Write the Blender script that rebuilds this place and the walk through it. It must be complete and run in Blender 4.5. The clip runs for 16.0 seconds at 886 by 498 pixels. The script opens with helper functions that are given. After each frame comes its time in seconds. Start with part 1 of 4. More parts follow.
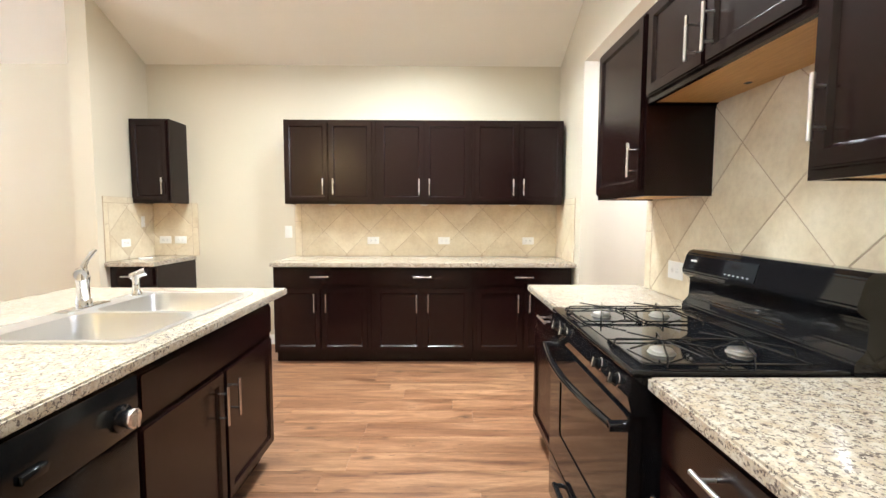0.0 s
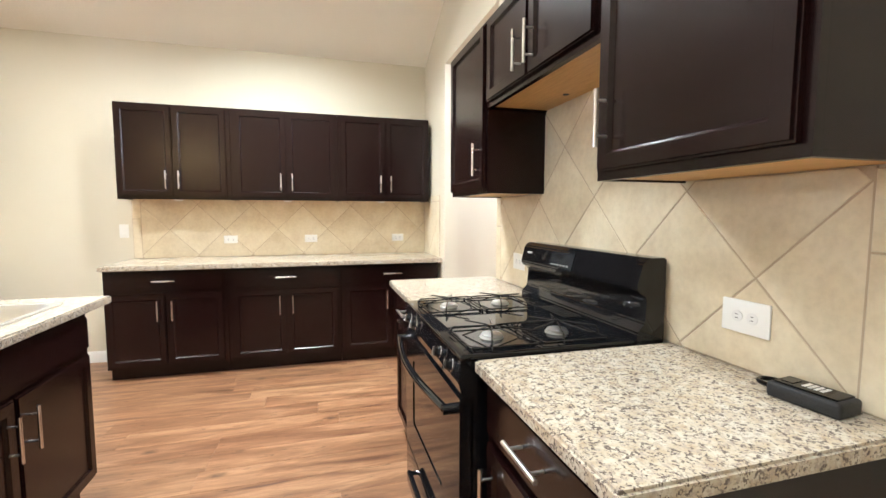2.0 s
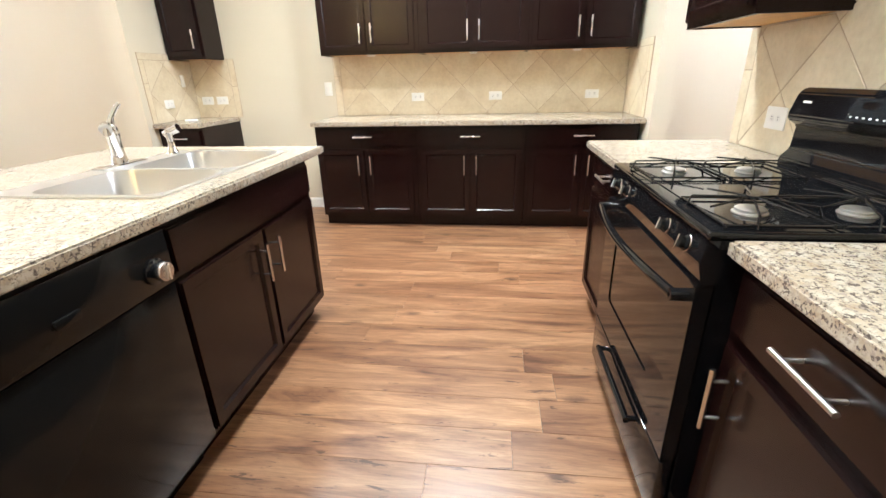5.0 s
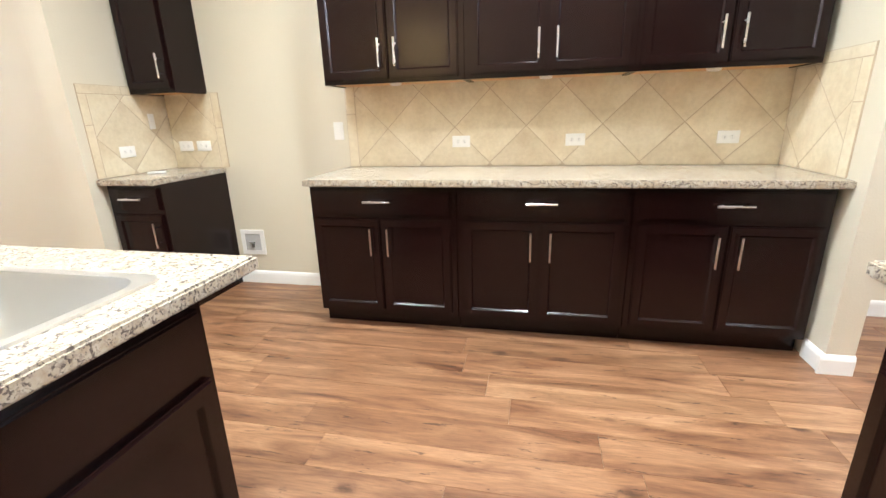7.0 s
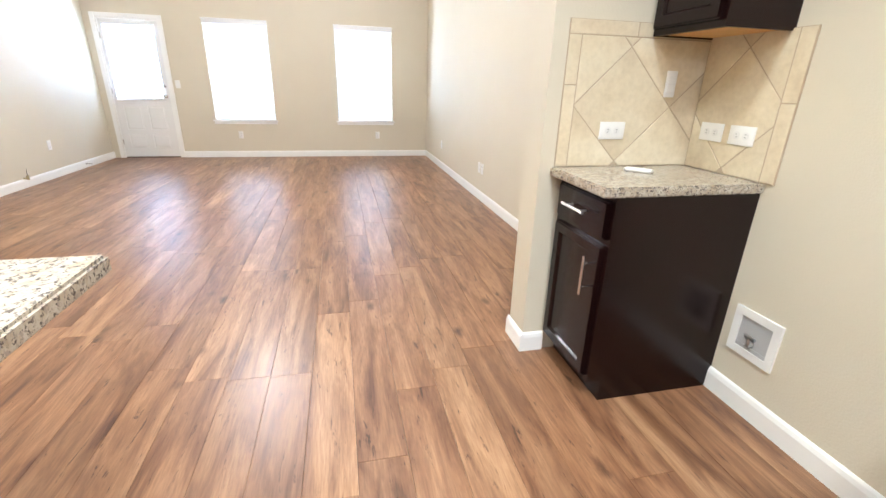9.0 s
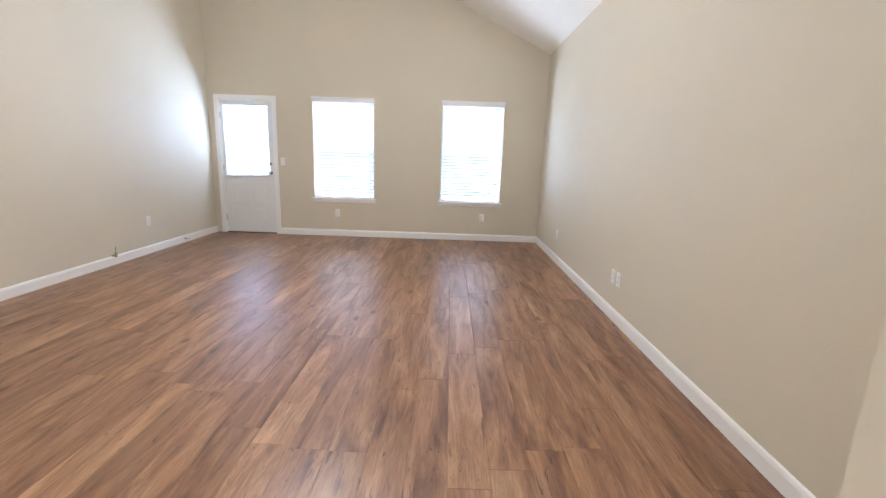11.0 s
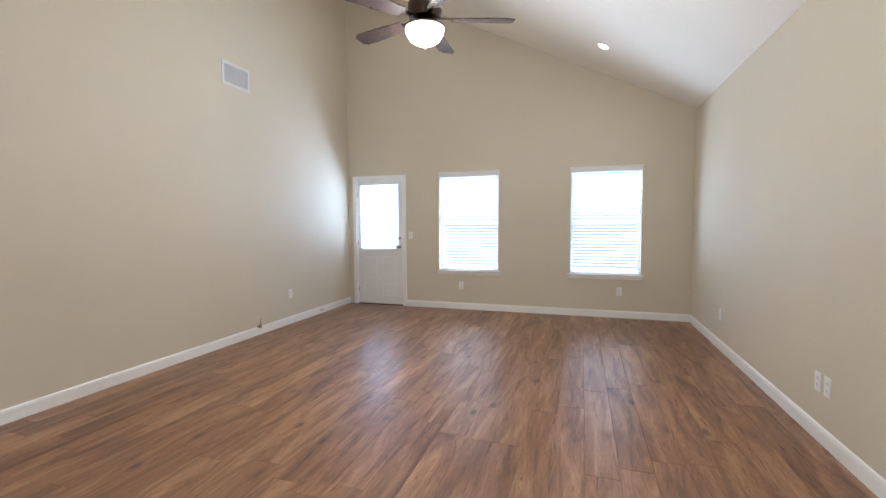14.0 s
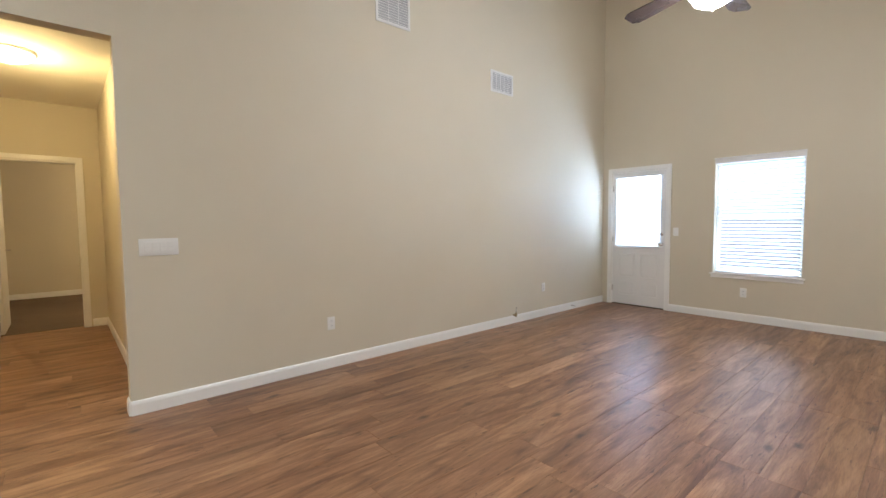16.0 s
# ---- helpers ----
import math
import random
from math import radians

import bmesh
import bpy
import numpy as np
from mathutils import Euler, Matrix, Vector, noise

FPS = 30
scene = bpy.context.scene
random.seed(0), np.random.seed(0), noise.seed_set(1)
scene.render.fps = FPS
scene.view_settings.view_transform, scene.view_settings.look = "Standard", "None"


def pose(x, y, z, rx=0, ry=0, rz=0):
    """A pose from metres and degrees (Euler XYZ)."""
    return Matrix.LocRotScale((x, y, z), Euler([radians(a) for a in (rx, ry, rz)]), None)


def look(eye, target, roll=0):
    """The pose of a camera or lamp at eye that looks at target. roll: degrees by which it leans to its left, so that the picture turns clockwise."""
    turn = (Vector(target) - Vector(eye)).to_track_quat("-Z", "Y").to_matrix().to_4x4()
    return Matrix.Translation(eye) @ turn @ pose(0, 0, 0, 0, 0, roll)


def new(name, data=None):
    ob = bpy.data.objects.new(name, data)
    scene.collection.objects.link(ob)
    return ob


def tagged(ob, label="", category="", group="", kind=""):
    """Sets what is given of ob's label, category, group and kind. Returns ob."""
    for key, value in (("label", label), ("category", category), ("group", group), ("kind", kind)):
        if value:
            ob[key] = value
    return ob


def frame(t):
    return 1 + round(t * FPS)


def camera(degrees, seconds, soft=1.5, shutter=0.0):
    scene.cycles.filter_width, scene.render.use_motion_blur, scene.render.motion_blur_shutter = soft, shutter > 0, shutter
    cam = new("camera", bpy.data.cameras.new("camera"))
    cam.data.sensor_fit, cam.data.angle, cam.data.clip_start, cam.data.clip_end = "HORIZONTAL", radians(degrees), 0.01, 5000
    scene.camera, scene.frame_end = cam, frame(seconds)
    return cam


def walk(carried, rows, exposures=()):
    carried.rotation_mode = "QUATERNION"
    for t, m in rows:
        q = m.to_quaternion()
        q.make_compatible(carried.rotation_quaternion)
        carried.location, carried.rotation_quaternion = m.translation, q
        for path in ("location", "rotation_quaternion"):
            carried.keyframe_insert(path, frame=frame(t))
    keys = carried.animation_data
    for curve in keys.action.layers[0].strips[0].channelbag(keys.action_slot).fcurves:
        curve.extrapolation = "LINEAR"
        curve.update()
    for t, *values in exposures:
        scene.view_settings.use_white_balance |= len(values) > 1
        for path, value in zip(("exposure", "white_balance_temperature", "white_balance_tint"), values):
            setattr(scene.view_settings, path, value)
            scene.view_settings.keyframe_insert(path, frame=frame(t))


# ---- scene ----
cam = camera(90.8, 16.0)
EXPOSURES = [(0.0, 1.34, 5600, 10), (3.7, 1.34, 5600, 10), (6.0, 1.26, 5600, 10), (8.5, 1.25, 5500, 10), (10.2, 1.02, 5400, 12), (12.0, 0.20, 5400, 13), (16.0, 0.30, 5550, 10)]
PATH = [
    (0, (0.452, 0.538, 1.32), (0.466, 2.532, 1.171), 0.2),
    (0.5, (0.533, 0.534, 1.317), (0.864, 2.501, 1.172), 0.0),
    (1, (0.576, 0.522, 1.314), (1.093, 2.447, 1.158), -0.2),
    (1.5, (0.593, 0.514, 1.316), (1.181, 2.418, 1.144), 0.1),
    (2, (0.581, 0.513, 1.316), (1.12, 2.432, 1.155), 0.1),
    (2.5, (0.53, 0.525, 1.316), (0.806, 2.5, 1.163), 0.3),
    (3, (0.452, 0.521, 1.316), (0.424, 2.515, 1.157), 0.3),
    (3.5, (0.415, 0.519, 1.281), (0.266, 2.488, 0.96), 0.0),
    (3.7, (0.406, 0.523, 1.242), (0.235, 2.46, 0.771), 0.1),
    (5.8, (0.54, 1.015, 1.238), (0.3, 2.855, 0.492), -1.8),
    (6, (0.402, 1.127, 1.227), (0.197, 3.012, 0.591), -0.4),
    (6.5, (0.352, 1.588, 1.213), (0.1, 3.486, 0.636), -0.4),
    (7, (0.272, 2.065, 1.236), (-0.14, 3.934, 0.654), -1.7),
    (7.5, (0.181, 2.548, 1.254), (-0.61, 4.284, 0.653), 0.3),
    (7.8, (0.082, 2.86, 1.221), (-0.943, 4.471, 0.624), 0.9),
    (8, (-0.047, 2.95, 1.239), (-1.176, 4.471, 0.598), -0.2),
    (8.3, (-0.181, 3.159, 1.214), (-1.55, 4.451, 0.537), -0.5),
    (8.5, (-0.337, 3.248, 1.196), (-1.9, 4.314, 0.548), 0.5),
    (8.8, (-0.565, 3.393, 1.234), (-2.323, 4.091, 0.587), 1.6),
    (9, (-0.713, 3.432, 1.227), (-2.536, 3.863, 0.527), 1.6),
    (9.5, (-1.117, 3.481, 1.242), (-3.013, 3.653, 0.629), -0.6),
    (9.6, (-1.154, 3.461, 1.249), (-3.036, 3.62, 0.591), -0.7),
    (9.8, (-1.305, 3.488, 1.222), (-3.179, 3.589, 0.532), -0.9),
    (10, (-1.533, 3.573, 1.194), (-3.423, 3.597, 0.54), -1.4),
    (10.2, (-1.664, 3.595, 1.224), (-3.56, 3.578, 0.589), 0.2),
    (12.3, (-2.244, 3.543, 1.318), (-4.243, 3.516, 1.237), -0.5),
    (12.5, (-2.275, 3.561, 1.321), (-4.271, 3.486, 1.236), -0.4),
    (13, (-2.286, 3.583, 1.329), (-4.273, 3.379, 1.226), 0.0),
    (13.5, (-2.31, 3.6, 1.359), (-4.267, 3.213, 1.227), -0.1),
    (14, (-2.327, 3.571, 1.342), (-4.23, 2.969, 1.221), -0.3),
    (14.5, (-2.339, 3.559, 1.344), (-4.163, 2.746, 1.233), -0.4),
    (15, (-2.338, 3.561, 1.348), (-4.045, 2.526, 1.223), -0.1),
    (15.5, (-2.294, 3.491, 1.325), (-3.843, 2.233, 1.2), -0.1),
    (16, (-2.278, 3.47, 1.307), (-3.59, 1.965, 1.183), -0.5),
]
walk(cam, [(t, look(eye, target, roll)) for t, eye, target, roll in PATH], EXPOSURES)

# ---- world, sun, large lights ----
world = bpy.data.worlds.new("world")
scene.world = world
world.use_nodes = True
wn = world.node_tree
sky = wn.nodes.new("ShaderNodeTexSky")
sky.sky_type = "NISHITA"
sky.sun_disc = False
sky.sun_elevation = radians(48)
sky.sun_rotation = radians(60)
wn.nodes["Background"].inputs["Strength"].default_value = 0.12
wn.links.new(sky.outputs[0], wn.nodes["Background"].inputs["Color"])
sun = new("sun", bpy.data.lights.new("sun", "SUN"))
sun.data.energy, sun.data.angle, sun.data.color = 3.0, radians(0.5), (1, 0.95, 0.87)
sun.matrix_world = look((0, 0, 0), (-0.55, 0.35, -0.75))

KITCHEN_LAMP, ROOM_LAMP, WINDOW_LAMP, HALL_LAMP = 180.0, 8.0, 240.0, 34.0
WARM = (1.0, 0.96, 0.875)


def area(name, m, sx, sy, power, color):
    lamp = new(name, bpy.data.lights.new(name, "AREA"))
    lamp.data.shape, lamp.data.size, lamp.data.size_y = "RECTANGLE", sx, sy
    lamp.data.energy, lamp.data.color = power, color
    lamp.matrix_world = m
    return lamp


# ---- materials ----
def material(name, rough=0.5, metal=0.0, color=(0.5, 0.5, 0.5)):
    m = bpy.data.materials.new(name)
    m.use_nodes = True
    n = m.node_tree
    b = n.nodes["Principled BSDF"]
    b.inputs["Base Color"].default_value = (*color, 1)
    b.inputs["Roughness"].default_value = rough
    b.inputs["Metallic"].default_value = metal
    return m, n, b


def node(n, kind, **inputs):
    made = n.nodes.new(kind)
    for key, value in inputs.items():
        made.inputs[key.replace("_", " ")].default_value = value
    return made


def coords(n, scale=(1, 1, 1), kind="Object"):
    tc = n.nodes.new("ShaderNodeTexCoord")
    mp = n.nodes.new("ShaderNodeMapping")
    mp.inputs["Scale"].default_value = scale
    n.links.new(tc.outputs[kind], mp.inputs["Vector"])
    return mp.outputs[0]


def noise_of(n, vec, scale, detail=4.0, rough=0.55, distortion=0.0):
    t = node(n, "ShaderNodeTexNoise", Scale=scale, Detail=detail, Roughness=rough, Distortion=distortion)
    n.links.new(vec, t.inputs["Vector"])
    return t.outputs["Fac"]


def ramp(n, fac, stops):
    r = n.nodes.new("ShaderNodeValToRGB")
    e = r.color_ramp.elements
    while len(e) < len(stops):
        e.new(0.5)
    for el, (p, c) in zip(e, stops):
        el.position, el.color = p, (*c, 1)
    n.links.new(fac, r.inputs[0])
    return r.outputs[0]


def mix(n, fac, a, b, mode="MIX"):
    m = n.nodes.new("ShaderNodeMix")
    m.data_type, m.blend_type = "RGBA", mode
    for sock, v in ((m.inputs[0], fac), (m.inputs[6], a), (m.inputs[7], b)):
        if isinstance(v, (int, float)):
            sock.default_value = v
        elif isinstance(v, tuple):
            sock.default_value = (*v, 1)
        else:
            n.links.new(v, sock)
    return m.outputs[2]


def bump(n, b, height, strength, distance):
    bp = node(n, "ShaderNodeBump", Strength=strength, Distance=distance)
    n.links.new(height, bp.inputs["Height"])
    n.links.new(bp.outputs[0], b.inputs["Normal"])


def painted(name, a, b_, rough, grain, strength, scuff=0.03):
    m, n, b = material(name, rough)
    v = coords(n)
    big = noise_of(n, v, 0.9, 3)
    n.links.new(ramp(n, big, [(0.3, a), (0.7, b_)]), b.inputs["Base Color"])
    fine = noise_of(n, v, grain, 3)
    bump(n, b, fine, strength, 0.004)
    rr = ramp(n, noise_of(n, v, 3.0), [(0.3, (rough - scuff,) * 3), (0.7, (rough + scuff,) * 3)])
    n.links.new(rr, b.inputs["Roughness"])
    return m


WALL = painted("wall paint", (0.625, 0.565, 0.445), (0.65, 0.59, 0.465), 0.62, 120, 0.25)
CEILING = painted("ceiling paint", (0.84, 0.80, 0.71), (0.88, 0.84, 0.75), 0.85, 60, 0.5)
TRIM = painted("white trim paint", (0.84, 0.83, 0.80), (0.87, 0.86, 0.83), 0.32, 30, 0.06)
DOORPAINT = painted("white door paint", (0.76, 0.75, 0.73), (0.80, 0.79, 0.77), 0.35, 25, 0.08)


def espresso():
    m, n, b = material("espresso stained wood", 0.28)
    g = noise_of(n, coords(n, (5, 5, 0.6)), 5, 4, 0.5)
    n.links.new(ramp(n, g, [(0.3, (0.0080, 0.0023, 0.0022)), (0.75, (0.0110, 0.0034, 0.0031))]), b.inputs["Base Color"])
    soft = noise_of(n, coords(n), 1.2, 2)
    n.links.new(ramp(n, soft, [(0.3, (0.21,) * 3), (0.7, (0.26,) * 3)]), b.inputs["Roughness"])
    b.inputs["Specular IOR Level"].default_value = 0.29
    return m


ESPRESSO = espresso()


def maple():
    m, n, b = material("natural maple panel", 0.5)
    g = noise_of(n, coords(n, (2, 18, 2)), 5, 6, 0.6)
    n.links.new(ramp(n, g, [(0.3, (0.52, 0.28, 0.085)), (0.7, (0.66, 0.38, 0.13))]), b.inputs["Base Color"])
    bump(n, b, g, 0.1, 0.001)
    return m


MAPLE = maple()


def granite():
    m, n, b = material("speckled beige granite", 0.14)
    v = coords(n)
    warp = n.nodes.new("ShaderNodeTexNoise")
    warp.inputs["Scale"].default_value = 40
    n.links.new(v, warp.inputs["Vector"])
    ad = n.nodes.new("ShaderNodeVectorMath")
    ad.operation = "MULTIPLY_ADD"
    ad.inputs[1].default_value = (0.012,) * 3
    n.links.new(warp.outputs["Color"], ad.inputs[0])
    n.links.new(v, ad.inputs[2])
    vv = ad.outputs[0]
    base = ramp(n, noise_of(n, vv, 34, 5, 0.65), [(0.3, (0.36, 0.28, 0.195)), (0.45, (0.455, 0.385, 0.29)), (0.62, (0.52, 0.47, 0.39))])
    cells = node(n, "ShaderNodeTexVoronoi", Scale=210.0)
    n.links.new(vv, cells.inputs["Vector"])
    sep = n.nodes.new("ShaderNodeSeparateColor")
    n.links.new(cells.outputs["Color"], sep.inputs[0])
    patch = noise_of(n, vv, 72, 4, 0.7)
    dark = ramp(n, patch, [(0.46, (0, 0, 0)), (0.54, (1, 1, 1))])
    pick = ramp(n, sep.outputs[0], [(0.45, (0, 0, 0)), (0.55, (1, 1, 1))])
    both = mix(n, 1.0, dark, pick, "MULTIPLY")
    c1 = mix(n, both, base, (0.125, 0.102, 0.088))
    grey = ramp(n, noise_of(n, vv, 105, 3, 0.6), [(0.55, (0, 0, 0)), (0.63, (1, 1, 1))])
    n.links.new(mix(n, grey, c1, (0.36, 0.305, 0.255)), b.inputs["Base Color"])
    n.links.new(ramp(n, noise_of(n, v, 6), [(0.3, (0.10,) * 3), (0.7, (0.2,) * 3)]), b.inputs["Roughness"])
    return m


GRANITE = granite()


def planks():
    m, n, b = material("hand-scraped laminate", 0.34)
    info = n.nodes.new("ShaderNodeObjectInfo")
    tc = n.nodes.new("ShaderNodeTexCoord")
    off = n.nodes.new("ShaderNodeVectorMath")
    off.operation = "MULTIPLY_ADD"
    cmb = n.nodes.new("ShaderNodeCombineXYZ")
    for k in range(3):
        n.links.new(info.outputs["Random"], cmb.inputs[k])
    off.inputs[1].default_value = (41.0, 17.0, 29.0)
    n.links.new(cmb.outputs[0], off.inputs[0])
    n.links.new(tc.outputs["Object"], off.inputs[2])

    def stretched(sx, sy):
        mp = n.nodes.new("ShaderNodeMapping")
        mp.inputs["Scale"].default_value = (sx, sy, 1)
        n.links.new(off.outputs[0], mp.inputs["Vector"])
        return mp.outputs[0]

    grain = noise_of(n, stretched(1.3, 17), 3.2, 8, 0.66, 0.25)
    fine = noise_of(n, stretched(2.2, 30), 5.0, 4, 0.65)
    broad = noise_of(n, stretched(0.9, 6.0), 1.7, 5, 0.6, 0.9)
    wob = noise_of(n, stretched(3.0, 6.0), 5.0, 3, 0.6)
    at = n.nodes.new("ShaderNodeVectorMath")
    at.operation = "MULTIPLY_ADD"
    at.inputs[1].default_value = (0.16, 0.16, 0.0)
    n.links.new(wob, at.inputs[0])
    n.links.new(stretched(1.7, 3.6), at.inputs[2])
    vor = node(n, "ShaderNodeTexVoronoi", Scale=1.7)
    n.links.new(at.outputs[0], vor.inputs["Vector"])
    knots = vor.outputs["Distance"]
    cracks = noise_of(n, stretched(2.4, 17), 2.3, 4, 0.7, 0.8)
    c = ramp(n, broad, [(0.28, (0.088, 0.034, 0.017)), (0.38, (0.178, 0.084, 0.041)), (0.52, (0.285, 0.152, 0.079)), (0.68, (0.405, 0.240, 0.134))])
    streak = ramp(n, grain, [(0.30, (0.42, 0.36, 0.34)), (0.43, (0.88, 0.86, 0.84)), (0.72, (1.14, 1.12, 1.10))])
    c = mix(n, 0.34, c, streak, "MULTIPLY")
    c = mix(n, 0.45, c, ramp(n, fine, [(0.36, (0.5, 0.46, 0.44)), (0.6, (1.05, 1.05, 1.05))]), "MULTIPLY")
    sep = n.nodes.new("ShaderNodeSeparateColor")
    n.links.new(vor.outputs["Color"], sep.inputs[0])
    has = ramp(n, sep.outputs[0], [(0.55, (0, 0, 0)), (0.60, (1, 1, 1))])
    k = ramp(n, knots, [(0.0, (0.13, 0.09, 0.08)), (0.07, (0.34, 0.28, 0.26)), (0.17, (0.88, 0.86, 0.85)), (0.22, (1, 1, 1))])
    c = mix(n, 1.0, c, mix(n, has, (1.0, 1.0, 1.0), k), "MULTIPLY")
    c = mix(n, 0.85, c, ramp(n, cracks, [(0.33, (0.22, 0.17, 0.16)), (0.385, (1, 1, 1))]), "MULTIPLY")
    tint = ramp(n, info.outputs["Random"], [(0.0, (0.72, 0.66, 0.62)), (0.3, (1.04, 1.00, 0.96)), (0.5, (0.84, 0.77, 0.73)), (0.78, (1.17, 1.15, 1.10)), (1.0, (0.92, 0.90, 0.86))])
    c = mix(n, 1.0, c, tint, "MULTIPLY")
    n.links.new(c, b.inputs["Base Color"])
    n.links.new(ramp(n, grain, [(0.3, (0.42,) * 3), (0.7, (0.32,) * 3)]), b.inputs["Roughness"])
    bump(n, b, grain, 0.10, 0.0015)
    b.inputs["Specular IOR Level"].default_value = 0.62
    return m


PLANK = planks()


def stone_tile(name, a, b_, c_):
    m, n, b = material(name, 0.4)
    info = n.nodes.new("ShaderNodeObjectInfo")
    tc = n.nodes.new("ShaderNodeTexCoord")
    ad = n.nodes.new("ShaderNodeVectorMath")
    ad.operation = "ADD"
    mul = n.nodes.new("ShaderNodeMath")
    mul.operation = "MULTIPLY"
    mul.inputs[1].default_value = 53.0
    n.links.new(info.outputs["Random"], mul.inputs[0])
    n.links.new(tc.outputs["Object"], ad.inputs[0])
    n.links.new(mul.outputs[0], ad.inputs[1])
    v = ad.outputs[0]
    cloud = noise_of(n, v, 5, 7, 0.62)
    fine = noise_of(n, v, 45, 4, 0.6)
    c = ramp(n, cloud, [(0.3, a), (0.52, b_), (0.72, c_)])
    c = mix(n, 0.35, c, ramp(n, fine, [(0.3, (0.8, 0.77, 0.72)), (0.6, (1.05, 1.04, 1.02))]), "MULTIPLY")
    c = mix(n, 1.0, c, ramp(n, info.outputs["Random"], [(0, (0.96, 0.955, 0.945)), (1, (1.02, 1.02, 1.015))]), "MULTIPLY")
    n.links.new(c, b.inputs["Base Color"])
    bump(n, b, fine, 0.15, 0.001)
    n.links.new(ramp(n, cloud, [(0.3, (0.32,) * 3), (0.7, (0.46,) * 3)]), b.inputs["Roughness"])
    return m


TILE = stone_tile("beige stone tile", (0.58, 0.475, 0.325), (0.68, 0.59, 0.43), (0.74, 0.665, 0.515))
GROUT = painted("tan grout", (0.46, 0.36, 0.25), (0.52, 0.42, 0.30), 0.9, 200, 0.5)


def brushed(name, color, rough, sx=(1, 60, 60)):
    m, n, b = material(name, rough, 1.0, color)
    g = noise_of(n, coords(n, sx), 8, 4)
    n.links.new(ramp(n, g, [(0.3, (rough * 0.75,) * 3), (0.7, (rough * 1.3,) * 3)]), b.inputs["Roughness"])
    bump(n, b, g, 0.05, 0.0005)
    return m


STEEL = painted("brushed stainless steel", (0.66, 0.65, 0.63), (0.71, 0.70, 0.68), 0.30, 40, 0.02)
STEEL.node_tree.nodes["Principled BSDF"].inputs["Metallic"].default_value = 0.9
BRASS = brushed("dull brass", (0.42, 0.35, 0.20), 0.4)
NICKEL = painted("satin nickel", (0.66, 0.64, 0.62), (0.70, 0.68, 0.66), 0.27, 60, 0.01)
NICKEL.node_tree.nodes["Principled BSDF"].inputs["Metallic"].default_value = 1.0
CHROME = brushed("polished chrome", (0.80, 0.80, 0.81), 0.06)
ALU = brushed("cast aluminium burner", (0.72, 0.71, 0.69), 0.36)
BRONZE = brushed("dark bronze", (0.10, 0.075, 0.06), 0.35)
ENAMEL = painted("black enamel", (0.006, 0.006, 0.007), (0.008, 0.008, 0.009), 0.06, 12, 0.008, 0.02)
ENAMEL.node_tree.nodes["Principled BSDF"].inputs["Specular IOR Level"].default_value = 0.46
IRON = painted("black cast iron", (0.010, 0.010, 0.011), (0.016, 0.016, 0.017), 0.20, 160, 0.06)
BLACKPLASTIC = painted("black plastic", (0.006, 0.006, 0.006), (0.009, 0.009, 0.009), 0.14, 140, 0.03)
BLACKPLASTIC.node_tree.nodes["Principled BSDF"].inputs["Specular IOR Level"].default_value = 0.2
RUBBER = painted("dull black rubber", (0.013, 0.013, 0.014), (0.02, 0.02, 0.021), 0.6, 200, 0.3)
PLATE = painted("white plastic plate", (0.80, 0.79, 0.76), (0.83, 0.82, 0.79), 0.3, 15, 0.02)
SLOT = painted("dark slot", (0.03, 0.03, 0.03), (0.04, 0.04, 0.04), 0.6, 50, 0.05)
BLIND = painted("white blind rail", (0.80, 0.80, 0.80), (0.84, 0.84, 0.84), 0.42, 30, 0.05)


def slat_material():
    m, n, b = material("translucent white slat", 0.45, 0.0, (0.86, 0.86, 0.86))
    tr = n.nodes.new("ShaderNodeBsdfTranslucent")
    tr.inputs["Color"].default_value = (0.85, 0.88, 0.90, 1)
    mx = n.nodes.new("ShaderNodeMixShader")
    mx.inputs[0].default_value = 0.22
    n.links.new(b.outputs[0], mx.inputs[1])
    n.links.new(tr.outputs[0], mx.inputs[2])
    n.links.new(mx.outputs[0], n.nodes["Material Output"].inputs["Surface"])
    return m


SLAT = slat_material()
GRILLE = painted("white grille enamel", (0.74, 0.73, 0.71), (0.78, 0.77, 0.75), 0.4, 30, 0.05)
# Grey that imitates the shade inside the vents and the water box.
SHADE = painted("grey painted shade", (0.40, 0.40, 0.40), (0.46, 0.46, 0.46), 0.7, 30, 0.05)
CARPET = painted("brown carpet", (0.11, 0.075, 0.05), (0.16, 0.11, 0.075), 0.95, 300, 1.0)
BLADE = painted("dark walnut blade", (0.020, 0.014, 0.012), (0.035, 0.024, 0.02), 0.28, 25, 0.05)
GROUND = painted("pale concrete", (0.34, 0.33, 0.30), (0.42, 0.40, 0.37), 0.9, 30, 0.4)
OVENGLASS = material("dark oven glass", 0.05, 0.0, (0.012, 0.009, 0.008))[0]
DISPLAY = material("dark display glass", 0.08, 0.0, (0.02, 0.022, 0.024))[0]


def glass(name):
    m, n, b = material(name, 0.02, 0.0, (0.95, 0.98, 0.97))
    b.inputs["Transmission Weight"].default_value = 1.0
    b.inputs["IOR"].default_value = 1.45
    return m


GLASS = glass("window glass")


def glow(name, color, strength):
    m, n, b = material(name, 0.4, 0.0, (0.85, 0.83, 0.78))
    b.inputs["Emission Color"].default_value = (*color, 1)
    b.inputs["Emission Strength"].default_value = strength
    return m


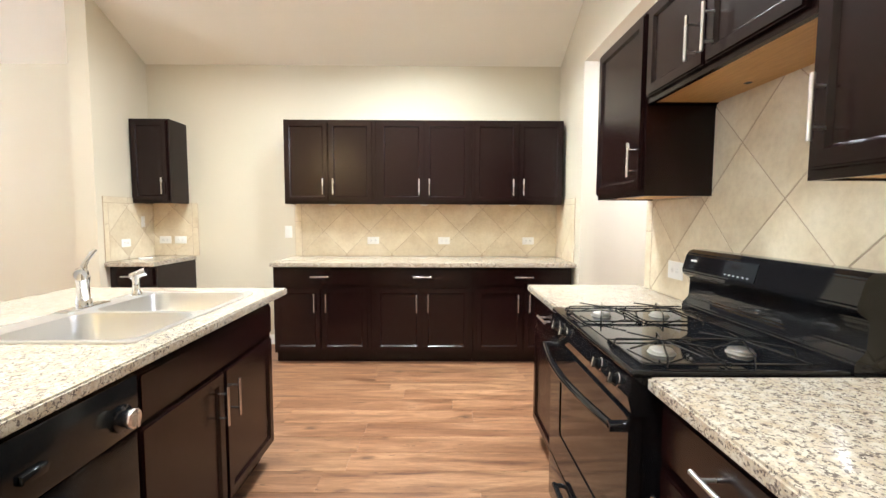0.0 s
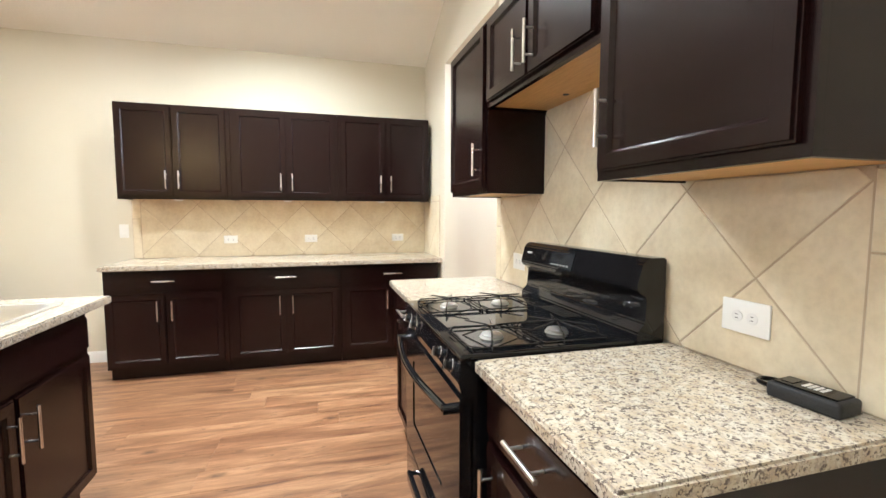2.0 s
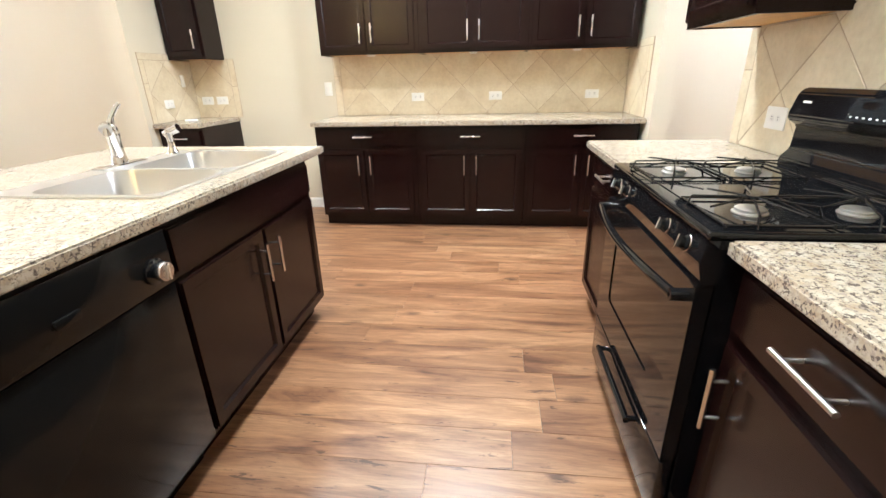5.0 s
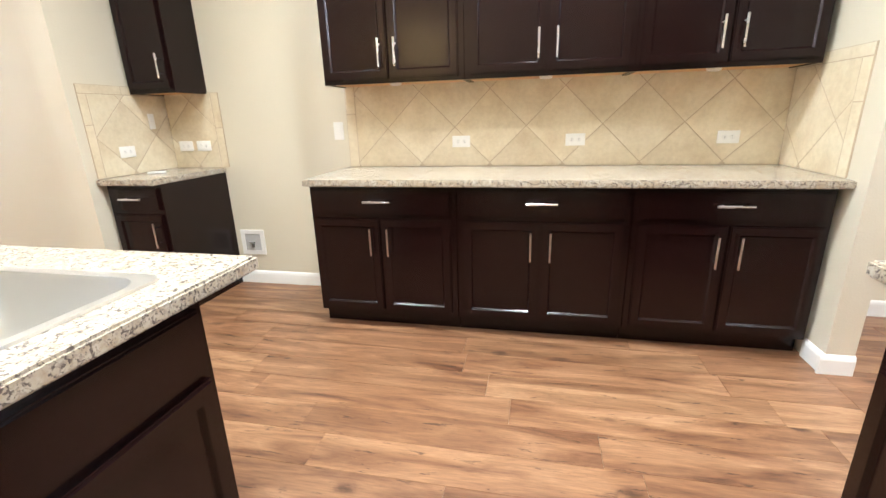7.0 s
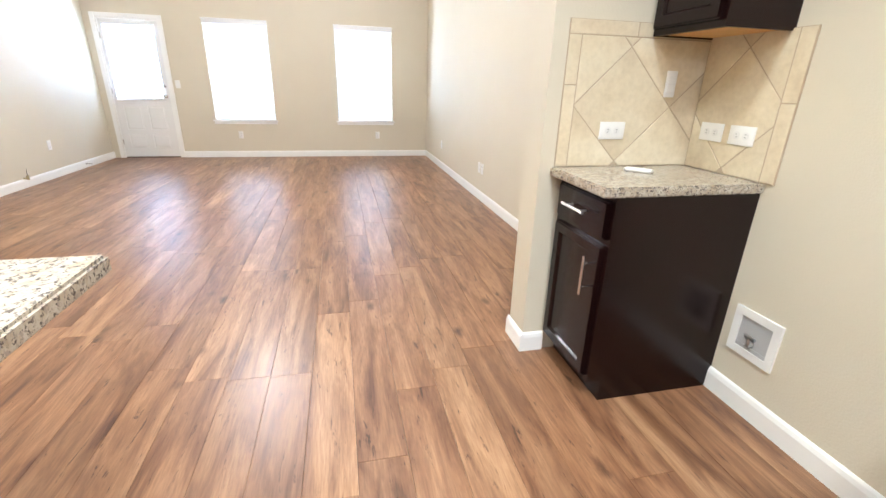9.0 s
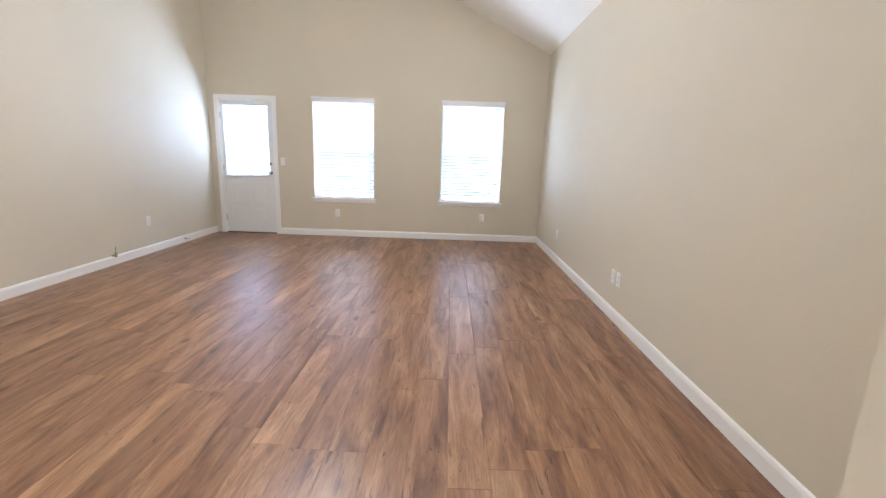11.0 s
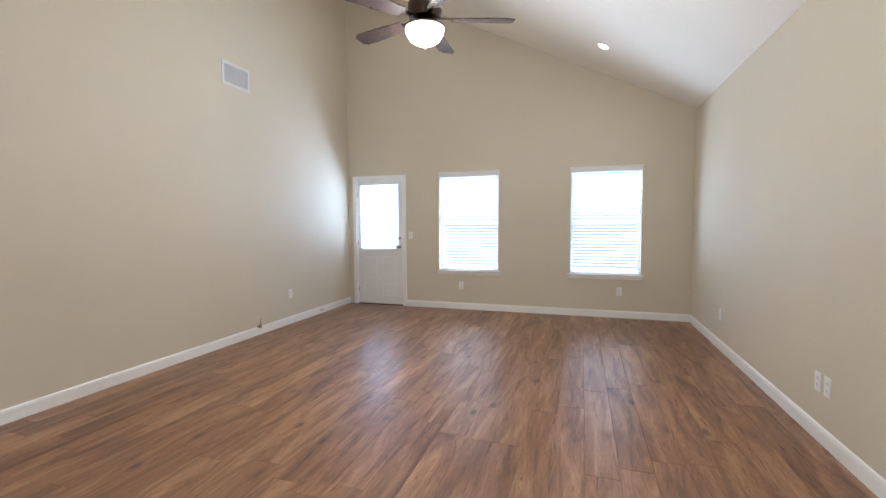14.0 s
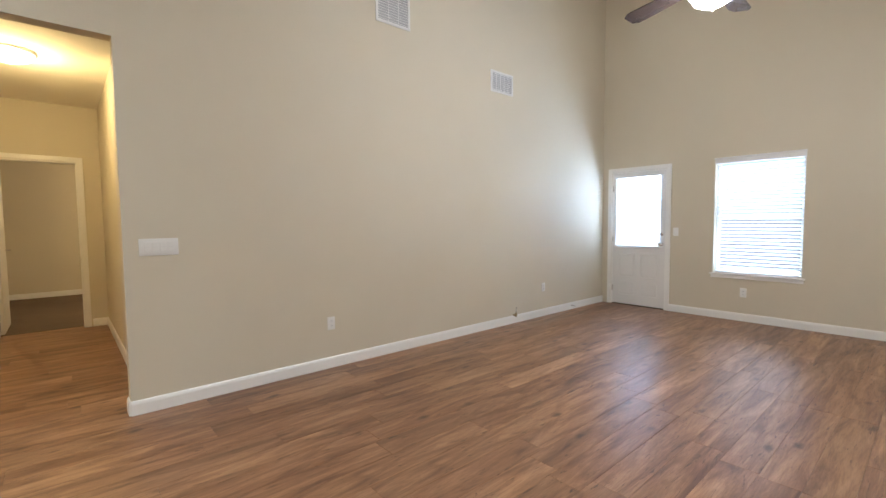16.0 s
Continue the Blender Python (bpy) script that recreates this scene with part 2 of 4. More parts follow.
LAMPGLASS = glow("lit frosted glass", (1.0, 0.86, 0.66), 9.0)
HALLGLASS = glow("lit hall glass", (1.0, 0.80, 0.50), 7.0)
BULB = glow("lit bulb face", (1.0, 0.86, 0.68), 12.0)


# ---- building helpers ----
def put(name, bm, mat, smooth=False):
    bmesh.ops.recalc_face_normals(bm, faces=bm.faces)
    me = bpy.data.meshes.new(name)
    bm.to_mesh(me)
    bm.free()
    me.materials.append(mat)
    if smooth:
        me.shade_smooth()
        me.set_sharp_from_angle(angle=radians(35))
    return new(name, me)


def structure(name, bm, mat, label="", smooth=False):
    return tagged(put(name, bm, mat, smooth), label, "", "", "structure")


def thing(name, label, category, x=0, y=0, z=0, rz=0, group=""):
    ob = new(name)
    ob.matrix_basis = pose(x, y, z, 0, 0, rz)
    return tagged(ob, label, category, group)


def part(name, bm, mat, parent, label="", smooth=False):
    ob = put(name, bm, mat, smooth)
    ob.parent = parent
    return tagged(ob, label)


def box(bm, x0, y0, z0, x1, y1, z1, bev=0.0, seg=1):
    m = Matrix.Translation(((x0 + x1) / 2, (y0 + y1) / 2, (z0 + z1) / 2)) @ Matrix.Diagonal((abs(x1 - x0), abs(y1 - y0), abs(z1 - z0), 1))
    vs = bmesh.ops.create_cube(bm, size=1, matrix=m)["verts"]
    if bev:
        es = list({e for v in vs for e in v.link_edges})
        bmesh.ops.bevel(bm, geom=es, offset=bev, segments=seg, affect="EDGES", profile=0.5)
    return vs


def boxes(*rows, bev=0.0):
    bm = bmesh.new()
    for r in rows:
        box(bm, *r, bev=bev)
    return bm


def tube(bm, a, b, r0, r1=None, seg=16):
    a, b = Vector(a), Vector(b)
    m = Matrix.Translation((a + b) / 2) @ (b - a).to_track_quat("Z", "Y").to_matrix().to_4x4()
    bmesh.ops.create_cone(bm, cap_ends=True, segments=seg, radius1=r0, radius2=r0 if r1 is None else r1, depth=(b - a).length, matrix=m)


def bent(bm, points, r, seg=10):
    for a, b in zip(points, points[1:]):
        tube(bm, a, b, r, seg=seg)
    for p in points[1:-1]:
        bmesh.ops.create_uvsphere(bm, u_segments=seg, v_segments=6, radius=r * 1.01, matrix=Matrix.Translation(p))


def sweep(bm, points, r, seg=12):
    """One continuous round bar through the points."""
    pts = [Vector(p) for p in points]
    rings = []
    for k, p in enumerate(pts):
        d = (pts[min(k + 1, len(pts) - 1)] - pts[max(k - 1, 0)]).normalized()
        a = d.cross((0, 0, 1))
        a = a.normalized() if a.length > 1e-3 else Vector((1, 0, 0))
        b = d.cross(a).normalized()
        rr = r[k] if isinstance(r, (list, tuple)) else r
        rings.append([bm.verts.new(p + rr * (math.cos(2 * math.pi * q / seg) * a + math.sin(2 * math.pi * q / seg) * b)) for q in range(seg)])
    for lo, hi in zip(rings, rings[1:]):
        for q in range(seg):
            w = (q + 1) % seg
            bm.faces.new((lo[q], lo[w], hi[w], hi[q]))
    bm.faces.new(rings[0]), bm.faces.new(rings[-1])


def lathe(bm, profile, m=Matrix(), seg=32):
    rings = []
    for r, z in profile:
        rings.append([bm.verts.new(m @ Vector((r * math.cos(2 * math.pi * k / seg), r * math.sin(2 * math.pi * k / seg), z))) for k in range(seg)] if r > 1e-6 else [bm.verts.new(m @ Vector((0, 0, z)))])
    for lo, hi in zip(rings, rings[1:]):
        for k in range(seg):
            q = (k + 1) % seg
            if len(lo) == 1 and len(hi) > 1:
                bm.faces.new((lo[0], hi[q], hi[k]))
            elif len(hi) == 1 and len(lo) > 1:
                bm.faces.new((lo[k], lo[q], hi[0]))
            elif len(hi) > 1:
                bm.faces.new((lo[k], lo[q], hi[q], hi[k]))
    if len(rings[0]) > 1:
        bm.faces.new(list(reversed(rings[0])))
    if len(rings[-1]) > 1:
        bm.faces.new(rings[-1])


def slab(outer, holes, place, thick):
    """A sheet with the outline and holes given in its own plane, put in the world by place(u, v, w), and thick metres through."""
    bm = bmesh.new()
    edges = []
    for loop in (outer, *holes):
        vs = [bm.verts.new((u, v, 0)) for u, v in loop]
        edges += [bm.edges.new((a, b)) for a, b in zip(vs, vs[1:] + vs[:1])]
    bmesh.ops.triangle_fill(bm, edges=edges, use_beauty=True, use_dissolve=False)
    got = bmesh.ops.extrude_face_region(bm, geom=bm.faces[:])
    for v in got["geom"]:
        if isinstance(v, bmesh.types.BMVert):
            v.co.z = thick
    for v in bm.verts:
        v.co = Vector(place(*v.co))
    return bm


def rect(u0, v0, u1, v1):
    return [(u0, v0), (u1, v0), (u1, v1), (u0, v1)]


def rounded(u0, v0, u1, v1, r, n=5):
    pts = []
    for cu, cv, a0 in ((u1 - r, v1 - r, 0), (u0 + r, v1 - r, 90), (u0 + r, v0 + r, 180), (u1 - r, v0 + r, 270)):
        for k in range(n + 1):
            a = radians(a0 + 90 * k / n)
            pts.append((cu + r * math.cos(a), cv + r * math.sin(a)))
    return pts


# ---- the plan ----
WEST, NORTH, SOUTH, EAST = -8.82, 4.975, -0.13, 1.642
EAVE, SLOPE = 2.80, 0.485


def roof_z(y):
    return EAVE + SLOPE * (NORTH - y)


W1 = (1.455, 0.585, 2.39, 2.085)
W2 = (3.42, 0.585, 4.355, 2.085)
DOOR = (0.02, 0.0, 0.85, 2.045)
T = 0.15

structure("wall_west", slab([(SOUTH, 0), (DOOR[0], 0), (DOOR[0], DOOR[3]), (DOOR[2], DOOR[3]), (DOOR[2], 0), (NORTH, 0), (NORTH, EAVE), (SOUTH, roof_z(SOUTH))],
                            [rect(*W1), rect(*W2)], lambda u, v, w: (WEST - w, u, v), T), WALL, "beige painted wall with a door and two windows")
structure("wall_south", slab([(WEST, 0), (-2.58, 0), (-2.58, 2.53), (-1.10, 2.53), (-1.10, 0), (EAST, 0), (EAST, roof_z(SOUTH)), (WEST, roof_z(SOUTH))],
                             [], lambda u, v, w: (u, SOUTH - w, v), 0.12), WALL, "tall beige painted wall with the opening to the hall")
structure("wall_north", slab(rect(WEST, 0, 4.2, EAVE), [], lambda u, v, w: (u, NORTH + w, v), 0.12), WALL, "long beige painted wall under the low side of the ceiling")
structure("wall_east", slab([(SOUTH, 0), (3.055, 0), (3.055, 2.60), (4.24, 2.60), (4.24, 0), (NORTH, 0), (NORTH, EAVE), (SOUTH, roof_z(SOUTH))],
                            [], lambda u, v, w: (EAST + w, u, v), 0.12), WALL, "beige painted kitchen wall with a wide opening")
structure("wall_stub", slab([(4.255, 0), (NORTH, 0), (NORTH, EAVE), (4.255, roof_z(4.255))], [], lambda u, v, w: (-2.445 - w, u, v), 0.17), WALL, "short beige painted wall beside the small cabinet")
structure("ceiling", slab(rect(WEST - 0.15, SOUTH - 0.12, EAST + 0.12, NORTH + 0.12), [], lambda u, v, w: (u, v, roof_z(v) + w), 0.1), CEILING, "sloping off-white textured ceiling")

# side passage beyond the kitchen's wide opening
structure("wall_passage_east", boxes((4.2, 1.6, 0, 4.32, 5.0, 2.74)), WALL, "beige painted passage wall")
structure("wall_passage_south", boxes((1.75, 1.5, 0, 4.32, 1.6, 2.74)), WALL, "beige painted passage wall")
structure("ceiling_passage", boxes((1.75, 1.5, 2.74, 4.32, 5.0, 2.80)), CEILING, "flat off-white passage ceiling")

# back hall beyond the opening in the south wall, and the room behind its door
HD = (-2.46, -1.66)
structure("wall_hall_west", boxes((-3.9, -3.70, 0, -2.69, -1.44, 2.78)), WALL, "beige painted hall wall corner")
structure("wall_hall_far", slab([(-4.4, 0), (HD[0], 0), (HD[0], 2.09), (HD[1], 2.09), (HD[1], 0), (-0.9, 0), (-0.9, 2.78), (-4.4, 2.78)], [], lambda u, v, w: (u, -3.70 - w, v), 0.12), WALL, "beige painted hall wall with a doorway")
structure("wall_hall_east", boxes((-1.02, -3.70, 0, -0.9, -0.25, 2.78)), WALL, "beige painted hall wall")
structure("wall_side_corridor", boxes((-4.4, -1.44, 0, -4.28, -0.25, 2.78)), WALL, "beige painted corridor end")
structure("ceiling_hall", boxes((-4.4, -3.70, 2.78, -0.9, -0.25, 2.84)), CEILING, "flat ceiling of the hall")
structure("wall_bedroom", boxes((-4.4, -7.3, 0, -0.5, -7.2, 2.6), (-4.5, -7.3, 0, -4.4, -3.82, 2.6), (-0.5, -7.3, 0, -0.4, -3.82, 2.6)), WALL, "beige painted walls of the dim room")
structure("ceiling_bedroom", boxes((-4.5, -7.3, 2.6, -0.4, -3.82, 2.66)), CEILING, "flat ceiling of the dim room")
structure("floor_bedroom", boxes((-4.5, -7.3, -0.02, -0.4, -3.80, 0.004)), CARPET, "dark brown carpet in the dim room")

structure("subfloor", boxes((WEST - 0.15, SOUTH - 0.12, -0.12, 4.32, NORTH + 0.12, -0.012), (-4.5, -3.82, -0.12, -0.4, SOUTH - 0.12, -0.012), (-4.5, -7.3, -0.12, -0.4, -3.82, -0.02)), SLOT, "plain dark underlay under the planks")
structure("ground", slab([(1500 * math.cos(k * math.pi / 16), 1500 * math.sin(k * math.pi / 16)) for k in range(32)], [], lambda u, v, w: (u, v, -0.3 + w), 0.1), GROUND, "pale ground outside")


# ---- baseboards ----
def baseboard(x0, y0, x1, y1, side):
    """Along the wall's face from one end to the other; side is the way it stands out of the wall."""
    bm = bmesh.new()
    d = Vector((x1 - x0, y1 - y0, 0))
    s = Vector((*side, 0))
    prof = [(0, 0), (0.014, 0), (0.014, 0.075), (0.010, 0.092), (0.004, 0.100), (0, 0.100)]
    ends = [[bm.verts.new(Vector((x0, y0, 0)) + f * d + s * a + Vector((0, 0, b))) for a, b in prof] for f in (0, 1)]
    for k in range(len(prof)):
        q = (k + 1) % len(prof)
        bm.faces.new((ends[0][k], ends[0][q], ends[1][q], ends[1][k]))
    bm.faces.new(ends[0]), bm.faces.new(ends[1])
    structure("baseboard", bm, TRIM, "white painted baseboard")


for row in ((WEST, NORTH, -2.615, NORTH, (0, -1)), (WEST, 0.905, WEST, NORTH - 0.014, (1, 0)), (WEST, SOUTH, -2.58, SOUTH, (0, 1)),
            (-2.615, 4.255, -2.615, NORTH - 0.014, (-1, 0)), (-2.629, 4.255, -2.431, 4.255, (0, -1)), (-2.445, 4.255, -2.445, 4.36, (1, 0)),
            (-2.031, NORTH, -0.99, NORTH, (0, -1)), (EAST, 4.24, EAST, 4.40, (-1, 0)), (1.616, 4.24, 1.764, 4.24, (0, -1)),
            (1.75, 4.24, 1.75, NORTH - 0.014, (1, 0)), (1.75, NORTH, 4.2, NORTH, (0, -1)), (1.75, 3.055, 1.616, 3.055, (0, 1)), (EAST, SOUTH, EAST, 1.045, (-1, 0)),
            (-2.58, SOUTH, -2.58, SOUTH - 0.12, (1, 0)), (-2.69, -1.44, -3.9, -1.44, (0, 1)), (-2.69, -1.44, -2.69, -3.70, (1, 0)),
            (-2.53, -3.70, -2.69, -3.70, (0, 1)), (-4.4, -7.2, -0.5, -7.2, (0, 1)), (4.2, 1.6, 4.2, NORTH, (-1, 0))):
    baseboard(*row)


# ---- cabinets ----
def handle(parent, x, z, length, upright=True, y=-0.034):
    bm = bmesh.new()
    h = length / 2
    if upright:
        tube(bm, (x, y, z - h), (x, y, z + h), 0.006, seg=12)
        for s in (-1, 1):
            tube(bm, (x, y, z + s * h * 0.62), (x, 0.001, z + s * h * 0.62), 0.0045, seg=8)
    else:
        tube(bm, (x - h, y, z), (x + h, y, z), 0.006, seg=12)
        for s in (-1, 1):
            tube(bm, (x + s * h * 0.62, y, z), (x + s * h * 0.62, 0.001, z), 0.0045, seg=8)
    part("handle", bm, NICKEL, parent, "satin nickel bar pull", True)


def panel(name, parent, x0, z0, x1, z1, frame_width=0.052, deep=0.011):
    bm = bmesh.new()
    box(bm, x0, 0, z0, x1, 0.019, z1)
    bmesh.ops.bevel(bm, geom=[e for e in bm.edges if all(abs(v.co.y) < 1e-5 for v in e.verts)], offset=0.006, segments=2, affect="EDGES")
    bm.faces.ensure_lookup_table()
    front = min(bm.faces, key=lambda f: f.calc_center_median().y - f.calc_area())
    if frame_width:
        bmesh.ops.inset_region(bm, faces=[front], thickness=frame_width)
        bmesh.ops.inset_region(bm, faces=[front], thickness=0.004, depth=-0.003)
        bmesh.ops.inset_region(bm, faces=[front], thickness=0.009, depth=-deep + 0.003)
    return part(name, bm, ESPRESSO, parent)


def base_cabinet(label, x, y, rz, w, depth, doors, drawer=True, false_front=False, pulls=None, edge=0.022, far_edge=0.0, group="base cabinets", foot=0.10):
    c = thing("base_cabinet", label, "kitchen cabinet", x, y, 0, rz, group)
    part("toe_kick", boxes((0, 0.085, 0, w, depth, foot - 0.0005)), ESPRESSO, c)
    if false_front:
        part("face_frame", boxes((0, 0.0195, foot, w, 0.040, 0.875)), ESPRESSO, c)
        for x0 in (0, w - 0.018):
            part("side_panel", boxes((x0, 0.0405, foot, x0 + 0.018, depth, 0.875)), ESPRESSO, c)
        part("back_panel", boxes((0.0185, depth - 0.012, foot, w - 0.0185, depth, 0.875)), ESPRESSO, c)
        part("bottom_panel", boxes((0.0185, 0.0405, foot, w - 0.0185, depth - 0.0125, foot + 0.018)), ESPRESSO, c)
    else:
        part("body", boxes((0, 0.0195, foot, w, depth, 0.875)), ESPRESSO, c)
    top = 0.853
    far_edge = far_edge or edge
    if drawer:
        d = panel("drawer", c, edge, 0.712, w - far_edge, top, 0.0)
        if not false_front:
            handle(d, (edge + w - far_edge) / 2, 0.788, 0.16, False)
    high = 0.684 if drawer else top
    span = (w - edge - far_edge - 0.014 * (doors - 1)) / doors
    for k in range(doors):
        x0 = edge + k * (span + 0.014)
        d = panel("door", c, x0, 0.120, x0 + span, high)
        side = pulls[k] if pulls else (1 if k == 0 else -1)
        if side:
            handle(d, x0 + span - 0.044 if side > 0 else x0 + 0.044, high - 0.128, 0.16)
    return c


def wall_cabinet(label, x, y, rz, w, depth, z0, z1, doors, pulls=None, group="wall cabinets", low=0.085, edge=0.018, far_edge=0.018):
    c = thing("wall_cabinet", label, "kitchen wall cabinet", x, y, 0, rz, group)
    part("face_frame", boxes((0, 0.0195, z0, w, 0.0398, z1)), ESPRESSO, c)
    part("body", boxes((0, 0.04, z0 + 0.0122, w, depth, z1)), ESPRESSO, c)
    for x0 in (0, w - 0.014):
        part("side_lip", boxes((x0, 0.04, z0, x0 + 0.014, depth, z0 + 0.012)), ESPRESSO, c)
    part("underside", boxes((0.0145, 0.0405, z0 + 0.006, w - 0.0145, depth - 0.002, z0 + 0.0118)), MAPLE, c, "pale maple underside")
    span = (w - edge - far_edge - 0.012 * (doors - 1)) / doors
    for k in range(doors):
        x0 = edge + k * (span + 0.012)
        d = panel("door", c, x0, z0 + 0.024, x0 + span, z1 - 0.018)
        side = pulls[k] if pulls else (1 if k == 0 else -1)
        handle(d, x0 + span - 0.042 if side > 0 else x0 + 0.042, z0 + low + 0.075, 0.15)
    return c


BY = 4.357
for x0, x1, near, far in ((-1.02, -0.157, 0.012, 0.034), (-0.153, 0.745, 0.034, 0.030), (0.749, 1.618, 0.030, 0.012)):
    base_cabinet("dark espresso base cabinet, one drawer over two doors, under granite", x0, BY, 0, x1 - x0, NORTH - BY, 2, edge=near, far_edge=far, group="base cabinets along the back wall")
for x0, x1, near, far in ((-1.010, -0.154, 0.010, 0.034), (-0.151, 0.748, 0.034, 0.024), (0.751, 1.606, 0.024, 0.012)):
    wall_cabinet("dark espresso wall cabinet with two closed doors over the long counter", x0, 4.668, 0, x1 - x0, NORTH - 4.668, 1.432, 2.213, 2, edge=near, far_edge=far, group="wall cabinets along the back wall")
base_cabinet("small espresso base cabinet, drawer over door, beside short wall", -2.441, 4.345, 0, 0.410, NORTH - 4.345, 1, pulls=[1], group="small corner cabinets")
wall_cabinet("narrow espresso wall cabinet with one door above the small counter", -2.441, 4.668, 0, 0.368, NORTH - 4.668, 1.435, 2.215, 1, pulls=[1], group="small corner cabinets")
# right-hand run: local x runs south
RX, UX = 1.012, 1.318
base_cabinet("espresso base cabinet, drawer over door, past the range", RX, 3.098, -90, 0.655, EAST - RX, 1, pulls=[0], group="cabinets beside the range")
base_cabinet("espresso base cabinet, drawer over door, before the range", RX, 1.625, -90, 0.585, EAST - RX, 1, pulls=[-1], group="cabinets beside the range")
wall_cabinet("espresso wall cabinet with one door past the range", UX, 3.000, -90, 0.559, EAST - UX, 1.412, 2.20, 1, pulls=[1], group="wall cabinets round the range")
short_cabinet = wall_cabinet("short espresso wall cabinet with two doors over the range", UX, 2.438, -90, 0.841, EAST - UX, 1.800, 2.20, 2, group="wall cabinets round the range", low=0.05)
bm = bmesh.new()
lathe(bm, ((0.013, 0.0), (0.013, 0.002), (0.0, 0.002)), Matrix.Translation((0.29, 0.245, 1.8035)), 16)
part("cable_hole", bm, SLOT, short_cabinet, "dark hole in the maple underside")
wall_cabinet("espresso wall cabinet with one door before the range", UX, 1.595, -90, 0.562, EAST - UX, 1.408, 2.20, 1, pulls=[-1], group="wall cabinets round the range")
# island: local x runs north
IX = -0.430
base_cabinet("espresso island sink cabinet, false drawer front over two doors", IX, 1.775, 90, 1.045, 0.60, 2, false_front=True, group="island cabinets")
island_end = thing("island_end_cabinet", "plain espresso end cabinet of the island", "kitchen cabinet", IX, 0.935, 0, 90, "island cabinets")
part("body", boxes((0, 0.0195, 0.10, 0.232, 0.60, 0.875)), ESPRESSO, island_end)
part("toe_kick", boxes((0, 0.085, 0, 0.232, 0.60, 0.0995)), ESPRESSO, island_end)
structure("island_half_wall", boxes((-1.135, 0.935, 0, -1.033, 2.955, 0.875)), WALL, "pale painted half wall behind the island cabinets")


# ---- worktops ----
def worktop(name, label, bm, bev=0.006):
    tops = [e for e in bm.edges if len(e.link_faces) == 2 and e.calc_face_angle(0) > 1.0]
    bmesh.ops.bevel(bm, geom=tops, offset=bev, segments=2, affect="EDGES")
    ob = put(name, bm, GRANITE, True)
    return tagged(ob, label, "countertop")


flat = lambda u, v, w: (u, v, 0.876 + w)
worktop("granite_countertop", "long speckled beige granite counter along the back wall", slab(rect(-1.025, 4.307, EAST - 0.002, NORTH - 0.002), [], flat, 0.038))
worktop("granite_countertop", "small speckled beige granite counter in the corner", slab(rect(-2.443, 4.305, -2.020, NORTH - 0.002), [], flat, 0.038))
worktop("granite_countertop", "speckled beige granite counter past the range", slab(rect(0.979, 2.446, EAST - 0.002, 3.13), [], flat, 0.038))
worktop("granite_countertop", "speckled beige granite counter before the range", slab(rect(0.985, 1.02, EAST - 0.002, 1.622), [], flat, 0.038))
SINK = (-1.045, 1.925, -0.545, 2.785)
worktop("granite_countertop", "wide speckled beige granite island top round the sink", slab(rect(-1.60, 0.885, -0.414, 2.993), [rect(SINK[0] - 0.01, SINK[1] - 0.014, SINK[2] + 0.016, SINK[3] + 0.014)], flat, 0.038))


# ---- sink and taps ----
def make_sink():
    s = thing("kitchen_sink", "double-bowl stainless steel sink set in the island counter", "sink")
    z = 0.9145
    x0, y0, x1, y1 = SINK
    mid = (y0 + y1) / 2 - 0.02
    bowls = ((x0 + 0.03, y0 - 0.004, x1 + 0.008, mid - 0.014), (x0 + 0.03, mid + 0.014, x1 + 0.008, y1 + 0.004))
    part("rim", slab(rounded(x0 - 0.075, y0 - 0.03, x1 + 0.03, y1 + 0.03, 0.035), [rounded(*b, 0.07) for b in bowls], lambda u, v, w: (u, v, z + w), 0.006), STEEL, s, "", True)
    for b in bowls:
        bm = bmesh.new()
        rings = []
        for inset, depth in ((0, 0.003), (0.004, -0.01), (0.010, -0.12), (0.028, -0.155), (0.06, -0.165)):
            rings.append([bm.verts.new((u, v, z + depth)) for u, v in rounded(b[0] + inset, b[1] + inset, b[2] - inset, b[3] - inset, max(0.07 - inset * 0.3, 0.02))])
        for lo, hi in zip(rings, rings[1:]):
            for k in range(len(lo)):
                q = (k + 1) % len(lo)
                bm.faces.new((lo[k], lo[q], hi[q], hi[k]))
        bm.faces.new(rings[-1])
        bowl = part("bowl", bm, STEEL, s, "", True)
        bm = bmesh.new()
        lathe(bm, ((0.045, 0.0), (0.04, 0.004), (0.03, 0.002), (0.028, -0.001)), Matrix.Translation(((b[0] + b[2]) / 2, (b[1] + b[3]) / 2, z - 0.164)))
        part("drain", bm, CHROME, bowl, "chrome drain", True)


